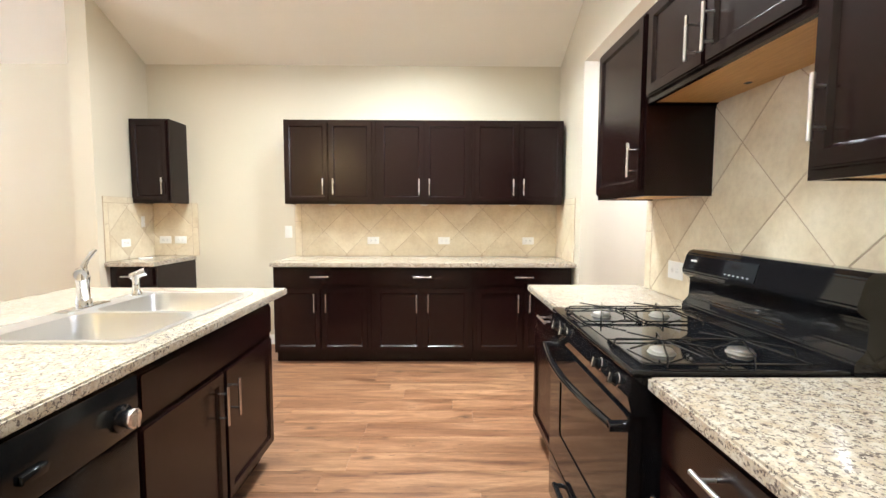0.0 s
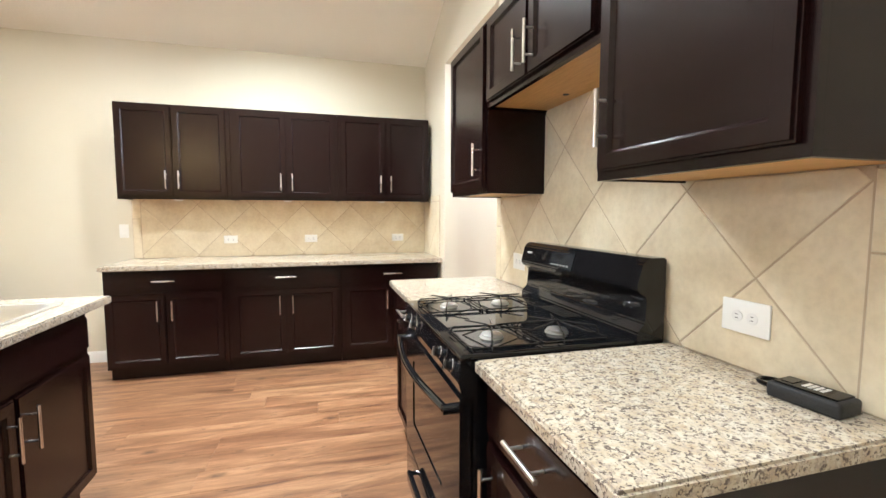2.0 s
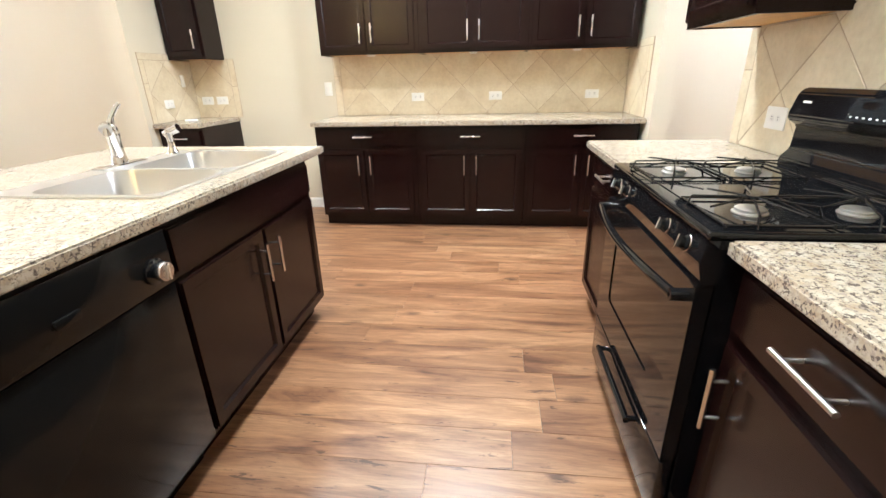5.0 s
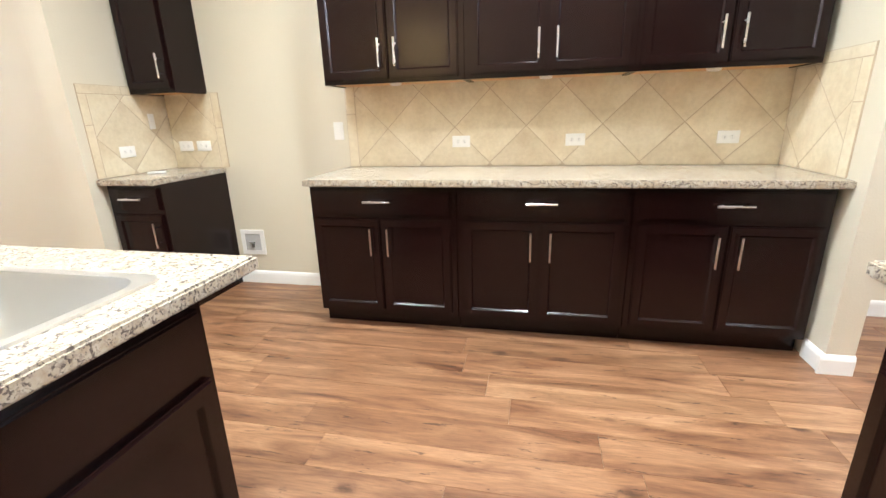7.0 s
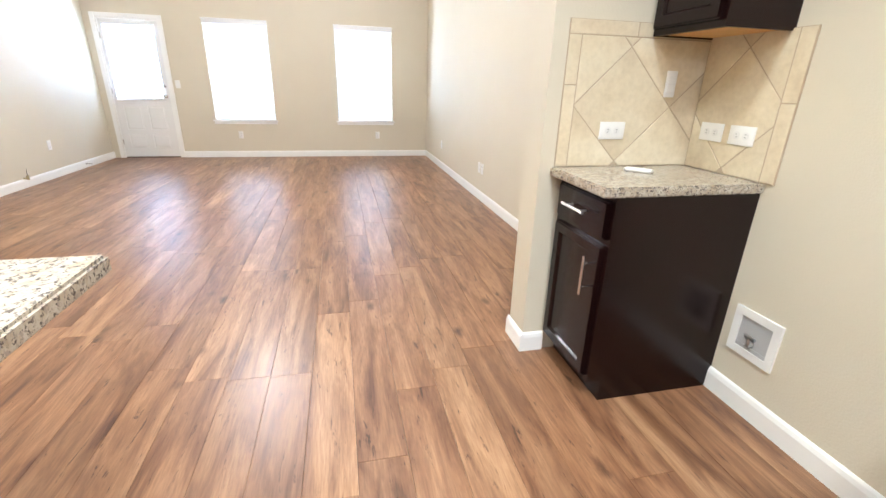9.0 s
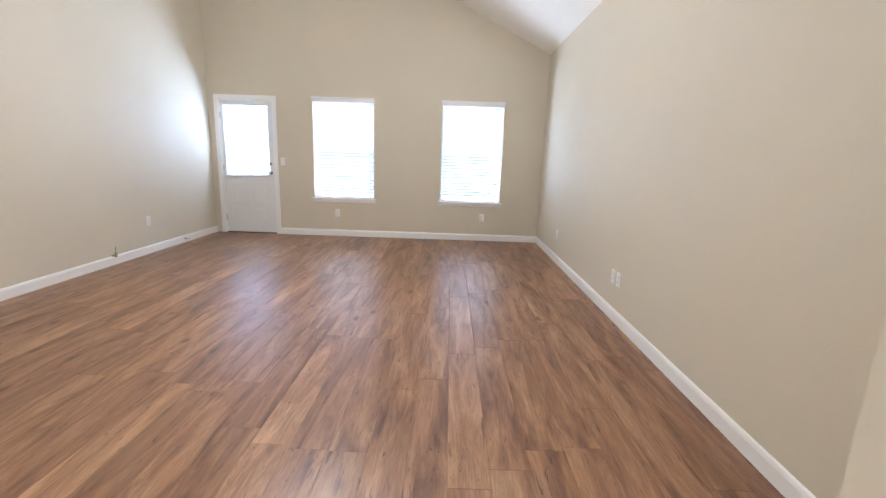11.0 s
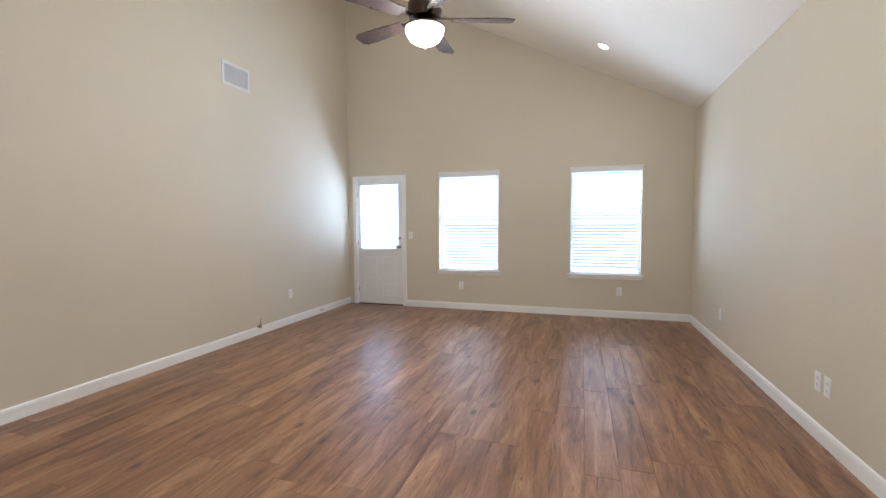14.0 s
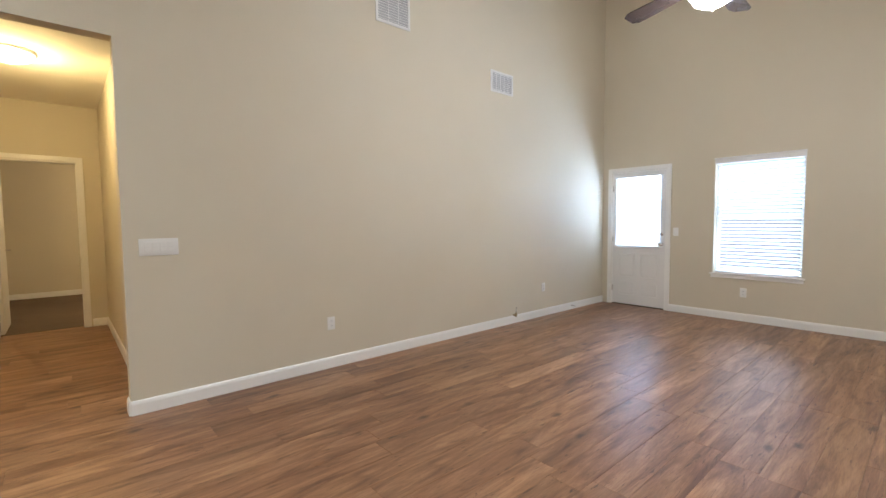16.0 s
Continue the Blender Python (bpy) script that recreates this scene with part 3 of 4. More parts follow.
def make_faucet(x, y):
    f = thing("kitchen_faucet", "chrome pull-out kitchen faucet on the sink deck", "faucet", x, y, 0.92)
    bm = bmesh.new()
    box(bm, -0.028, -0.12, 0, 0.028, 0.12, 0.010, bev=0.004, seg=2)
    part("deck_plate", bm, CHROME, f, "", True)
    bm = bmesh.new()
    lathe(bm, ((0.031, 0.010), (0.030, 0.03), (0.025, 0.05), (0.023, 0.10), (0.026, 0.12), (0.027, 0.140), (0.022, 0.160), (0.014, 0.170), (0.0, 0.174)), seg=24)
    part("body", bm, CHROME, f, "", True)
    bm = bmesh.new()
    sweep(bm, [(0, 0, 0.030), (0.022, -0.030, 0.085), (0.044, -0.060, 0.135), (0.062, -0.083, 0.160), (0.084, -0.112, 0.170), (0.106, -0.140, 0.164)], [0.021, 0.020, 0.019, 0.019, 0.021, 0.022], 16)
    tube(bm, (0.097, -0.128, 0.168), (0.101, -0.134, 0.138), 0.016, 0.014, 16)
    part("spout", bm, CHROME, f, "", True)
    bm = bmesh.new()
    sweep(bm, [(0, 0, 0.162), (0.003, 0.008, 0.188), (0.010, 0.020, 0.212), (0.020, 0.034, 0.236), (0.030, 0.044, 0.250)], [0.017, 0.012, 0.010, 0.011, 0.008], 12)
    part("lever", bm, CHROME, f, "", True)


def make_sprayer(x, y):
    f = thing("side_sprayer", "small chrome side sprayer beside the faucet", "faucet sprayer", x, y, 0.92)
    bm = bmesh.new()
    lathe(bm, ((0.026, 0), (0.024, 0.012), (0.016, 0.025), (0.015, 0.070), (0.021, 0.092), (0.019, 0.112), (0, 0.120)), seg=20)
    part("stem", bm, CHROME, f, "", True)
    bm = bmesh.new()
    tube(bm, (-0.022, -0.002, 0.092), (0.050, 0.008, 0.120), 0.016, 0.021, 16)
    part("spray_head", bm, CHROME, f, "", True)


make_sink()
make_faucet(-1.082, 2.41)
make_sprayer(-1.075, 2.725)


# ---- dishwasher ----
def make_dishwasher():
    d = thing("dishwasher", "black built-in dishwasher under the island counter", "dishwasher", IX, 1.170, 0, 90)
    w = 0.607
    part("tub", boxes((0.004, 0.03, 0.10, w - 0.004, 0.58, 0.872)), BLACKPLASTIC, d)
    bm = bmesh.new()
    box(bm, 0.004, -0.004, 0.12, w - 0.004, 0.028, 0.70, bev=0.006, seg=2)
    part("door", bm, BLACKPLASTIC, d, "", True)
    bm = bmesh.new()
    box(bm, 0.004, -0.012, 0.705, w - 0.004, 0.028, 0.868, bev=0.008, seg=2)
    cp = part("control_panel", bm, BLACKPLASTIC, d, "", True)
    bm = bmesh.new()
    lathe(bm, ((0.020, 0.020), (0.027, 0.024), (0.028, 0.034), (0.026, 0.038), (0.0, 0.039)), pose(w - 0.075, -0.012, 0.765, 90), 28)
    box(bm, w - 0.079, -0.062, 0.741, w - 0.071, -0.049, 0.789, bev=0.003)
    part("knob", bm, NICKEL, cp, "silver cycle knob", True)
    bm = bmesh.new()
    lathe(bm, ((0.037, 0), (0.037, 0.006), (0.032, 0.010), (0.022, 0.012), (0.020, 0.021), (0.0, 0.021)), pose(w - 0.075, -0.012, 0.765, 90), 28)
    part("dial_ring", bm, ENAMEL, cp, "glossy black dial ring", True)
    bm = bmesh.new()
    box(bm, 0.235, -0.024, 0.758, 0.300, -0.011, 0.782, bev=0.005, seg=2)
    part("latch", bm, BLACKPLASTIC, cp, "black door latch", True)
    part("toe_panel", boxes((0.004, 0.07, 0.01, w - 0.004, 0.09, 0.10)), BLACKPLASTIC, d)


make_dishwasher()


# ---- gas range ----
def make_range():
    # local: x runs south along the wall, y runs back to the wall
    r = thing("gas_range", "black freestanding gas range between two granite counters", "kitchen range", 0.942, 2.436, 0, -90)
    w = 0.80
    part("body", boxes((0.004, 0.045, 0.06, w - 0.004, 0.675, 0.905), (0.03, 0.10, 0.0, w - 0.03, 0.66, 0.06)), ENAMEL, r)
    bm = bmesh.new()
    box(bm, 0, 0.005, 0.905, w, 0.64, 0.925, bev=0.008, seg=3)
    box(bm, 0.035, 0.05, 0.9255, w - 0.035, 0.60, 0.928)
    cooktop = part("cooktop", bm, ENAMEL, r, "", True)
    bm = bmesh.new()
    vs = [(0.0, 0.845), (0.0, 0.852), (0.012, 0.905), (0.06, 0.905), (0.06, 0.80), (0.012, 0.80)]
    sides = [[bm.verts.new((x, y, z)) for y, z in vs] for x in (0.002, w - 0.002)]
    for k in range(len(vs)):
        q = (k + 1) % len(vs)
        bm.faces.new((sides[0][k], sides[0][q], sides[1][q], sides[1][k]))
    bm.faces.new(sides[0]), bm.faces.new(sides[1])
    front = part("control_panel", bm, ENAMEL, r)
    for kx in (0.115, 0.220, 0.585, 0.715):
        bm = bmesh.new()
        m = pose(kx, 0.004, 0.868, 75)
        lathe(bm, ((0.019, 0), (0.019, 0.006), (0.014, 0.010), (0.013, 0.020), (0.0, 0.022)), m, 24)
        knob = part("knob", bm, BLACKPLASTIC, front, "", True)
        bm = bmesh.new()
        box(bm, -0.0028, -0.016, 0.016, 0.0028, 0.016, 0.027, bev=0.0015)
        bmesh.ops.transform(bm, matrix=m, verts=bm.verts)
        lathe(bm, ((0.0205, -0.002), (0.0205, 0.002), (0.0195, 0.003)), m, 24)
        part("grip", bm, CHROME, knob, "chrome grip and ring", True)
    # oven door
    bm = slab(rect(0.006, 0.285, w - 0.006, 0.795), [rounded(0.15, 0.42, w - 0.19, 0.70, 0.02)], lambda u, v, q: (u, 0.005 + q, v), 0.036)
    door = part("oven_door", bm, ENAMEL, r)
    part("window", boxes((0.145, 0.009, 0.415, w - 0.185, 0.014, 0.705)), OVENGLASS, door, "dark oven window")
    bm = bmesh.new()
    pts = [(0.03 + (w - 0.06) * k / 16, -0.030 - 0.034 * math.sin(math.pi * k / 16), 0.762) for k in range(17)]
    sweep(bm, pts, 0.013, 12)
    part("handle", bm, ENAMEL, door, "curved black door handle", True)
    for x in (0.03, w - 0.03):
        bm = bmesh.new()
        tube(bm, (x, -0.040, 0.762), (x, 0.008, 0.762), 0.015, 0.016, 16)
        part("handle_bracket", bm, ENAMEL, door, "black handle end", True)
    bm = bmesh.new()
    box(bm, 0.006, 0.005, 0.075, w - 0.006, 0.04, 0.275, bev=0.005, seg=2)
    drawer = part("storage_drawer", bm, ENAMEL, r, "", True)
    bm = bmesh.new()
    tube(bm, (0.2, -0.022, 0.235), (w - 0.2, -0.022, 0.235), 0.011, seg=12)
    for x in (0.21, w - 0.21):
        tube(bm, (x, -0.022, 0.235), (x, 0.007, 0.235), 0.009, seg=10)
    part("handle", bm, ENAMEL, drawer, "black drawer handle", True)
    # back guard
    bm = bmesh.new()
    prof = [(0.582, 0.905), (0.580, 0.945), (0.608, 0.975), (0.612, 1.055), (0.580, 1.075), (0.574, 1.090), (0.594, 1.164), (0.614, 1.180), (0.680, 1.180), (0.680, 0.905)]
    sides = [[bm.verts.new((x, y, z)) for y, z in prof] for x in (-0.004, w + 0.004)]
    for k in range(len(prof)):
        q = (k + 1) % len(prof)
        bm.faces.new((sides[0][k], sides[0][q], sides[1][q], sides[1][k]))
    bm.faces.new(sides[0]), bm.faces.new(sides[1])
    bmesh.ops.recalc_face_normals(bm, faces=bm.faces)
    bmesh.ops.bevel(bm, geom=[e for e in bm.edges if e.calc_length() > 0.5], offset=0.005, segments=2, affect="EDGES")
    guard = part("backguard", bm, ENAMEL, r, "", True)

    def on_guard(x0, z0, x1, z1, proud):
        ya = lambda z: 0.574 + (z - 1.09) / 0.074 * 0.020 - proud
        bm = bmesh.new()
        q = [bm.verts.new(p) for p in ((x0, ya(z0), z0), (x1, ya(z0), z0), (x1, ya(z1), z1), (x0, ya(z1), z1))]
        back = [bm.verts.new(v.co + Vector((0, 0.006, 0))) for v in q]
        bm.faces.new(q), bm.faces.new(back)
        for k in range(4):
            bm.faces.new((q[k], q[(k + 1) % 4], back[(k + 1) % 4], back[k]))
        return bm

    panel_ = part("clock_panel", on_guard(0.265, 1.095, 0.435, 1.159, 0.0025), DISPLAY, guard, "dark clock panel")
    for x0, z0, x1, z1 in ((0.305, 1.131, 0.355, 1.149), ):
        part("clock_window", on_guard(x0, z0, x1, z1, 0.0035), OVENGLASS, panel_)
    for k in range(6):
        x0 = 0.278 + 0.024 * k
        part("button", on_guard(x0, 1.105, x0 + 0.008, 1.109, 0.0035), PLATE, panel_, "small white key mark")
    part("badge", on_guard(0.045, 1.133, 0.085, 1.140, 0.002), PLATE, guard, "small pale maker's mark")
    # burners and grates
    for bx, by in ((0.192, 0.152), (0.192, 0.382), (0.663, 0.152), (0.663, 0.382)):
        bm = bmesh.new()
        m = Matrix.Translation((bx, by, 0.927))
        lathe(bm, ((0.038, 0), (0.038, 0.004), (0.035, 0.005), (0.031, 0.007)), m, 28)
        burner = part("burner", bm, ALU, cooktop, "pale aluminium burner", True)
        bm = bmesh.new()
        lathe(bm, ((0.030, 0.007), (0.033, 0.008), (0.033, 0.012), (0.030, 0.014), (0.0, 0.0145)), m, 28)
        part("burner_cap", bm, ALU, burner, "pale burner cap", True)
        bm = bmesh.new()
        h = 0.956
        for k in range(8):
            a = math.pi / 8 + math.pi * k / 4
            c, s = math.cos(a), math.sin(a)
            k_out = 0.122 / max(abs(c), abs(s))
            x1, y1 = bx + c * k_out, by + s * k_out * 0.92
            tube(bm, (bx + c * 0.012, by + s * 0.012, h + 0.010), (x1, y1, h), 0.0026, seg=8)
            if k % 2:
                tube(bm, (x1, y1, h), (x1 + 0.01 * c, y1 + 0.01 * s, 0.929), 0.0026, seg=8)
        tube(bm, (bx, by, h + 0.005), (bx, by, h + 0.014), 0.014, seg=16)
        q = [(bx - 0.116, by - 0.106), (bx + 0.116, by - 0.106), (bx + 0.116, by + 0.106), (bx - 0.116, by + 0.106)]
        for (ax, ay), (cx, cy) in zip(q, q[1:] + q[:1]):
            tube(bm, (ax, ay, 0.934), (cx, cy, 0.934), 0.0028, seg=8)
            tube(bm, (ax, ay, 0.929), (ax, ay, 0.938), 0.0045, seg=8)
        part("grate", bm, IRON, cooktop, "black wire grate", True)
    bm = bmesh.new()
    for k in range(5):
        box(bm, 0.33, 0.496 + 0.016 * k, 0.928, 0.53, 0.505 + 0.016 * k, 0.940, bev=0.002)
    part("vent_grille", bm, ENAMEL, cooktop, "", True)


make_range()


# ---- plates on walls ----
def plate(name, label, category, x, y, z, rz, w, h, kind, n=1, group="wall plates"):
    p = thing(name, label, category, x, y, z, rz, group)
    bm = bmesh.new()
    box(bm, -w / 2, -0.006, -h / 2, w / 2, 0, h / 2, bev=0.0025, seg=2)
    part("cover", bm, PLATE, p, "", True)
    for k in range(n):
        off = (k - (n - 1) / 2)
        if kind == "outlet":
            for s in (-1, 1):
                cx, cz = (off * 0.045 * 2 if False else 0, s * 0.020) if h > w else (s * 0.021, 0)
                bm = bmesh.new()
                lathe(bm, ((0.015, 0), (0.015, 0.0015), (0, 0.0016)), pose(cx, -0.006, cz, 90), 16)
                face = part("socket", bm, GRILLE, p, "", True)
                for q in (-0.005, 0.005):
                    sl = boxes((cx + q - 0.0008, -0.0082, cz - 0.004, cx + q + 0.0008, -0.0072, cz + 0.004)) if h > w else boxes((cx - 0.004, -0.0082, cz + q - 0.0008, cx + 0.004, -0.0072, cz + q + 0.0008))
                    part("slot", sl, SLOT, face)
        elif kind == "switch":
            cx = off * 0.046
            bm = boxes((cx - 0.006, -0.008, -0.012, cx + 0.006, -0.005, 0.012)) if h >= w or n > 1 else boxes((-0.012, -0.008, -0.006, 0.012, -0.005, 0.006))
            part("toggle_frame", bm, PLATE, p)
            bm = bmesh.new()
            box(bm, cx - 0.004, -0.017, -0.002, cx + 0.004, -0.006, 0.008, bev=0.001)
            part("toggle", bm, PLATE, p)
        elif kind == "rocker":
            bm = bmesh.new()
            box(bm, off * 0.046 - 0.017, -0.009, -0.033, off * 0.046 + 0.017, -0.005, 0.033, bev=0.0015)
            rocker = part("rocker", bm, PLATE, p)
            part("rocker_line", boxes((off * 0.046 - 0.0165, -0.0096, -0.0018, off * 0.046 + 0.0165, -0.0089, 0.0018)), GRILLE, rocker)
    return p


G = NORTH - 0.010
for x in (-0.223, 0.493, 1.346):
    plate("power_outlet", "white horizontal power outlet on tiles over the long counter", "power outlet", x, G, 1.074, 0, 0.118, 0.073, "outlet")
for x in (-2.318, -2.166):
    plate("power_outlet", "white horizontal power outlet in a pair over the small counter", "power outlet", x, G, 1.074, 0, 0.118, 0.073, "outlet")
plate("light_switch", "white upright wall switch beside the long counter", "light switch", -1.08, NORTH, 1.158, 0, 0.073, 0.118, "rocker")
plate("power_outlet", "white horizontal power outlet on the short tiled wall", "power outlet", -2.435, 4.565, 1.066, 90, 0.118, 0.073, "outlet")
plate("light_switch", "white upright switch on the short tiled wall", "light switch", -2.435, 4.81, 1.258, 90, 0.050, 0.105, "rocker")
plate("power_outlet", "white horizontal double power outlet over the counter before the range", "power outlet", EAST - 0.010, 1.367, 1.052, -90, 0.132, 0.086, "outlet")
plate("power_outlet", "white power outlet over the counter past the range", "power outlet", EAST - 0.010, 2.70, 1.055, -90, 0.136, 0.088, "outlet")
plate("light_switch", "white upright switch beside the glazed door", "light switch", WEST, 0.978, 1.139, 90, 0.073, 0.118, "switch")
for y in (1.811, 4.084):
    plate("power_outlet", "white upright power outlet under a window", "power outlet", WEST, y, 0.366, 90, 0.073, 0.118, "outlet")
for x, z in ((-5.53, 0.357), (-5.42, 0.357), (-7.52, 0.362)):
    plate("power_outlet", "white upright power outlet low on the long wall", "power outlet", x, NORTH, z, 0, 0.073, 0.118, "outlet")
for x, z in ((-4.07, 0.404), (-7.24, 0.400)):
    plate("power_outlet", "white upright power outlet low on the tall wall", "power outlet", x, SOUTH, z, 180, 0.073, 0.118, "outlet")
plate("switch_bank", "wide white bank of switches beside the hall opening", "light switch", -2.785, SOUTH, 1.150, 180, 0.235, 0.118, "rocker", 4)


plate("power_outlet", "white upright power outlet on the end of the island half wall", "power outlet", -1.085, 2.955, 0.68, 180, 0.073, 0.118, "outlet")


# ---- water box in the wall, lock box, small white thing ----
wb = thing("water_box", "white recessed water supply box low on the wall", "plumbing box", -1.885, NORTH, 0.335)
part("frame", slab(rect(-0.10, -0.098, 0.10, 0.098), [rect(-0.068, -0.066, 0.068, 0.066)], lambda u, v, w: (u, -w, v), 0.010), PLATE, wb)
# The wall isn't cut: flat grey stands in for the recess's shade.
part("recess_shade", boxes((-0.068, -0.004, -0.066, 0.068, -0.001, 0.066), (-0.068, -0.006, -0.066, 0.068, -0.003, -0.05)), SHADE, wb, "flat grey back painted as the shaded recess")
bm = bmesh.new()
tube(bm, (0.0, -0.03, -0.035), (0.0, -0.004, -0.035), 0.009, seg=12)
tube(bm, (-0.02, -0.026, 0.0), (0.025, -0.026, 0.0), 0.007, seg=12)
tube(bm, (0.0, -0.026, -0.035), (0.0, -0.026, 0.005), 0.007, seg=12)
part("valve", bm, NICKEL, wb, "small grey metal valve", True)

lb = thing("lock_box", "black key lock box lying on the granite before the range", "lock box", 1.575, 1.165, 0.914, 96)
bm = bmesh.new()
box(bm, -0.070, -0.038, 0.0, 0.070, 0.038, 0.034, bev=0.008, seg=3)
part("body", bm, RUBBER, lb, "", True)
bm = bmesh.new()
box(bm, -0.060, -0.030, 0.034, 0.060, 0.030, 0.038, bev=0.0015)
face = part("cover", bm, BLACKPLASTIC, lb, "", True)
part("sensor_window", boxes((0.028, -0.016, 0.0381, 0.052, 0.016, 0.0395)), OVENGLASS, face)
for k in range(4):
    part("label_bar", boxes((-0.026 + 0.011 * k, -0.018, 0.0381, -0.019 + 0.011 * k, 0.012, 0.0389)), PLATE, face, "white printed bar")
bm = bmesh.new()
sweep(bm, [(0.066, -0.024, 0.02)] + [(0.080 + 0.024 * math.cos(a), 0.024 * math.sin(a), 0.02) for a in [radians(-90 + 22.5 * k) for k in range(9)]] + [(0.066, 0.024, 0.02)], 0.0055, 10)
part("shackle", bm, BLACKPLASTIC, lb, "black coated shackle", True)

rc = thing("remote", "small white remote lying on the small granite counter", "remote control", -2.30, 4.63, 0.914, 38)
bm = bmesh.new()
box(bm, -0.055, -0.02, 0, 0.055, 0.02, 0.014, bev=0.006, seg=3)
part("case", bm, PLATE, rc, "", True)

# ---- under-cabinet lights ----
for x in (-0.585, 0.300, 1.155):
    u = thing("puck_light", "round white puck light under a wall cabinet", "under-cabinet light", x, 4.765, 1.4405, 0, "puck lights")
    bm = bmesh.new()
    lathe(bm, ((0.036, 0), (0.036, -0.012), (0.031, -0.018), (0, -0.019)), seg=24)
    part("housing", bm, PLATE, u, "", True)
    bm = bmesh.new()
    lathe(bm, ((0.026, -0.019), (0.024, -0.021), (0, -0.0215)), seg=20)
    part("lens", bm, GRILLE, u, "white frosted lens", True)


# ---- glazed back door ----
def make_door():
    y0, y1, top = DOOR[0], DOOR[2], DOOR[3]
    fr = tagged(new("door_1"), "white half-glazed back door with a small blind over four panels", "door", "", "structure")
    fr.matrix_basis = pose(WEST, y0, 0)
    w = y1 - y0
    part("casing", boxes((-0.001, -0.058, 0, 0.016, 0.0, top + 0.058), (-0.001, w, 0, 0.016, w + 0.058, top + 0.058), (-0.001, 0.0, top, 0.016, w, top + 0.058), bev=0.003), TRIM, fr)
    part("jamb", boxes((-0.149, 0.0005, 0, -0.002, 0.018, top - 0.0005), (-0.149, w - 0.018, 0, -0.002, w - 0.0005, top - 0.0005), (-0.149, 0.018, top - 0.018, -0.002, w - 0.018, top - 0.0005)), TRIM, fr)
    part("threshold", boxes((-0.14, 0.018, 0, -0.004, w - 0.018, 0.014)), BRONZE, fr, "dark metal threshold")
    glass_hole = (0.095, 0.93, w - 0.095, 1.95)
    bm = slab(rect(0.021, 0.016, w - 0.021, top - 0.021), [rect(*glass_hole)], lambda u, v, q: (-0.055 + q, u, v), 0.044)
    leaf = part("leaf", bm, DOORPAINT, fr)
    part("pane", boxes((-0.036, glass_hole[0], glass_hole[1], -0.031, glass_hole[2], glass_hole[3])), GLASS, leaf).visible_shadow = False
    a, b, c, d = glass_hole
    part("glazing_frame", slab(rect(a - 0.03, b - 0.03, c + 0.03, d + 0.03), [rect(a, b, c, d)], lambda u, v, q: (-0.011 + q, u, v), 0.012), DOORPAINT, leaf)
    for pz0, pz1 in ((0.16, 0.36), (0.44, 0.80)):
        for px0, px1 in ((0.125, w / 2 - 0.045), (w / 2 + 0.045, w - 0.125)):
            bm = bmesh.new()
            box(bm, -0.0125, px0, pz0, -0.0060, px1, pz1, bev=0.0)
            bm.faces.ensure_lookup_table()
            f = max(bm.faces, key=lambda q: q.calc_center_median().x)
            bmesh.ops.inset_region(bm, faces=[f], thickness=0.012, depth=-0.009)
            bmesh.ops.inset_region(bm, faces=[f], thickness=0.022, depth=0.009)
            part("panel", bm, DOORPAINT, leaf)
    bm = bmesh.new()
    m = pose(-0.011, w - 0.075, 0.955, 0, 90, 0)
    lathe(bm, ((0.032, 0), (0.032, 0.006), (0.012, 0.012), (0.011, 0.035), (0.026, 0.045), (0.029, 0.06), (0.02, 0.072), (0, 0.075)), m, 24)
    part("knob", bm, NICKEL, leaf, "satin nickel door knob", True)
    bm = bmesh.new()
    lathe(bm, ((0.030, 0), (0.029, 0.010), (0.02, 0.014), (0, 0.015)), pose(-0.011, w - 0.075, 1.10, 0, 90, 0), 24)
    part("deadbolt", bm, NICKEL, leaf, "satin nickel deadbolt", True)
    for z in (0.25, 1.02, 1.80):
        bm = bmesh.new()
        tube(bm, (-0.006, 0.019, z - 0.045), (-0.006, 0.019, z + 0.045), 0.006, seg=10)
        part("hinge", bm, NICKEL, leaf, "nickel hinge", True)


make_door()


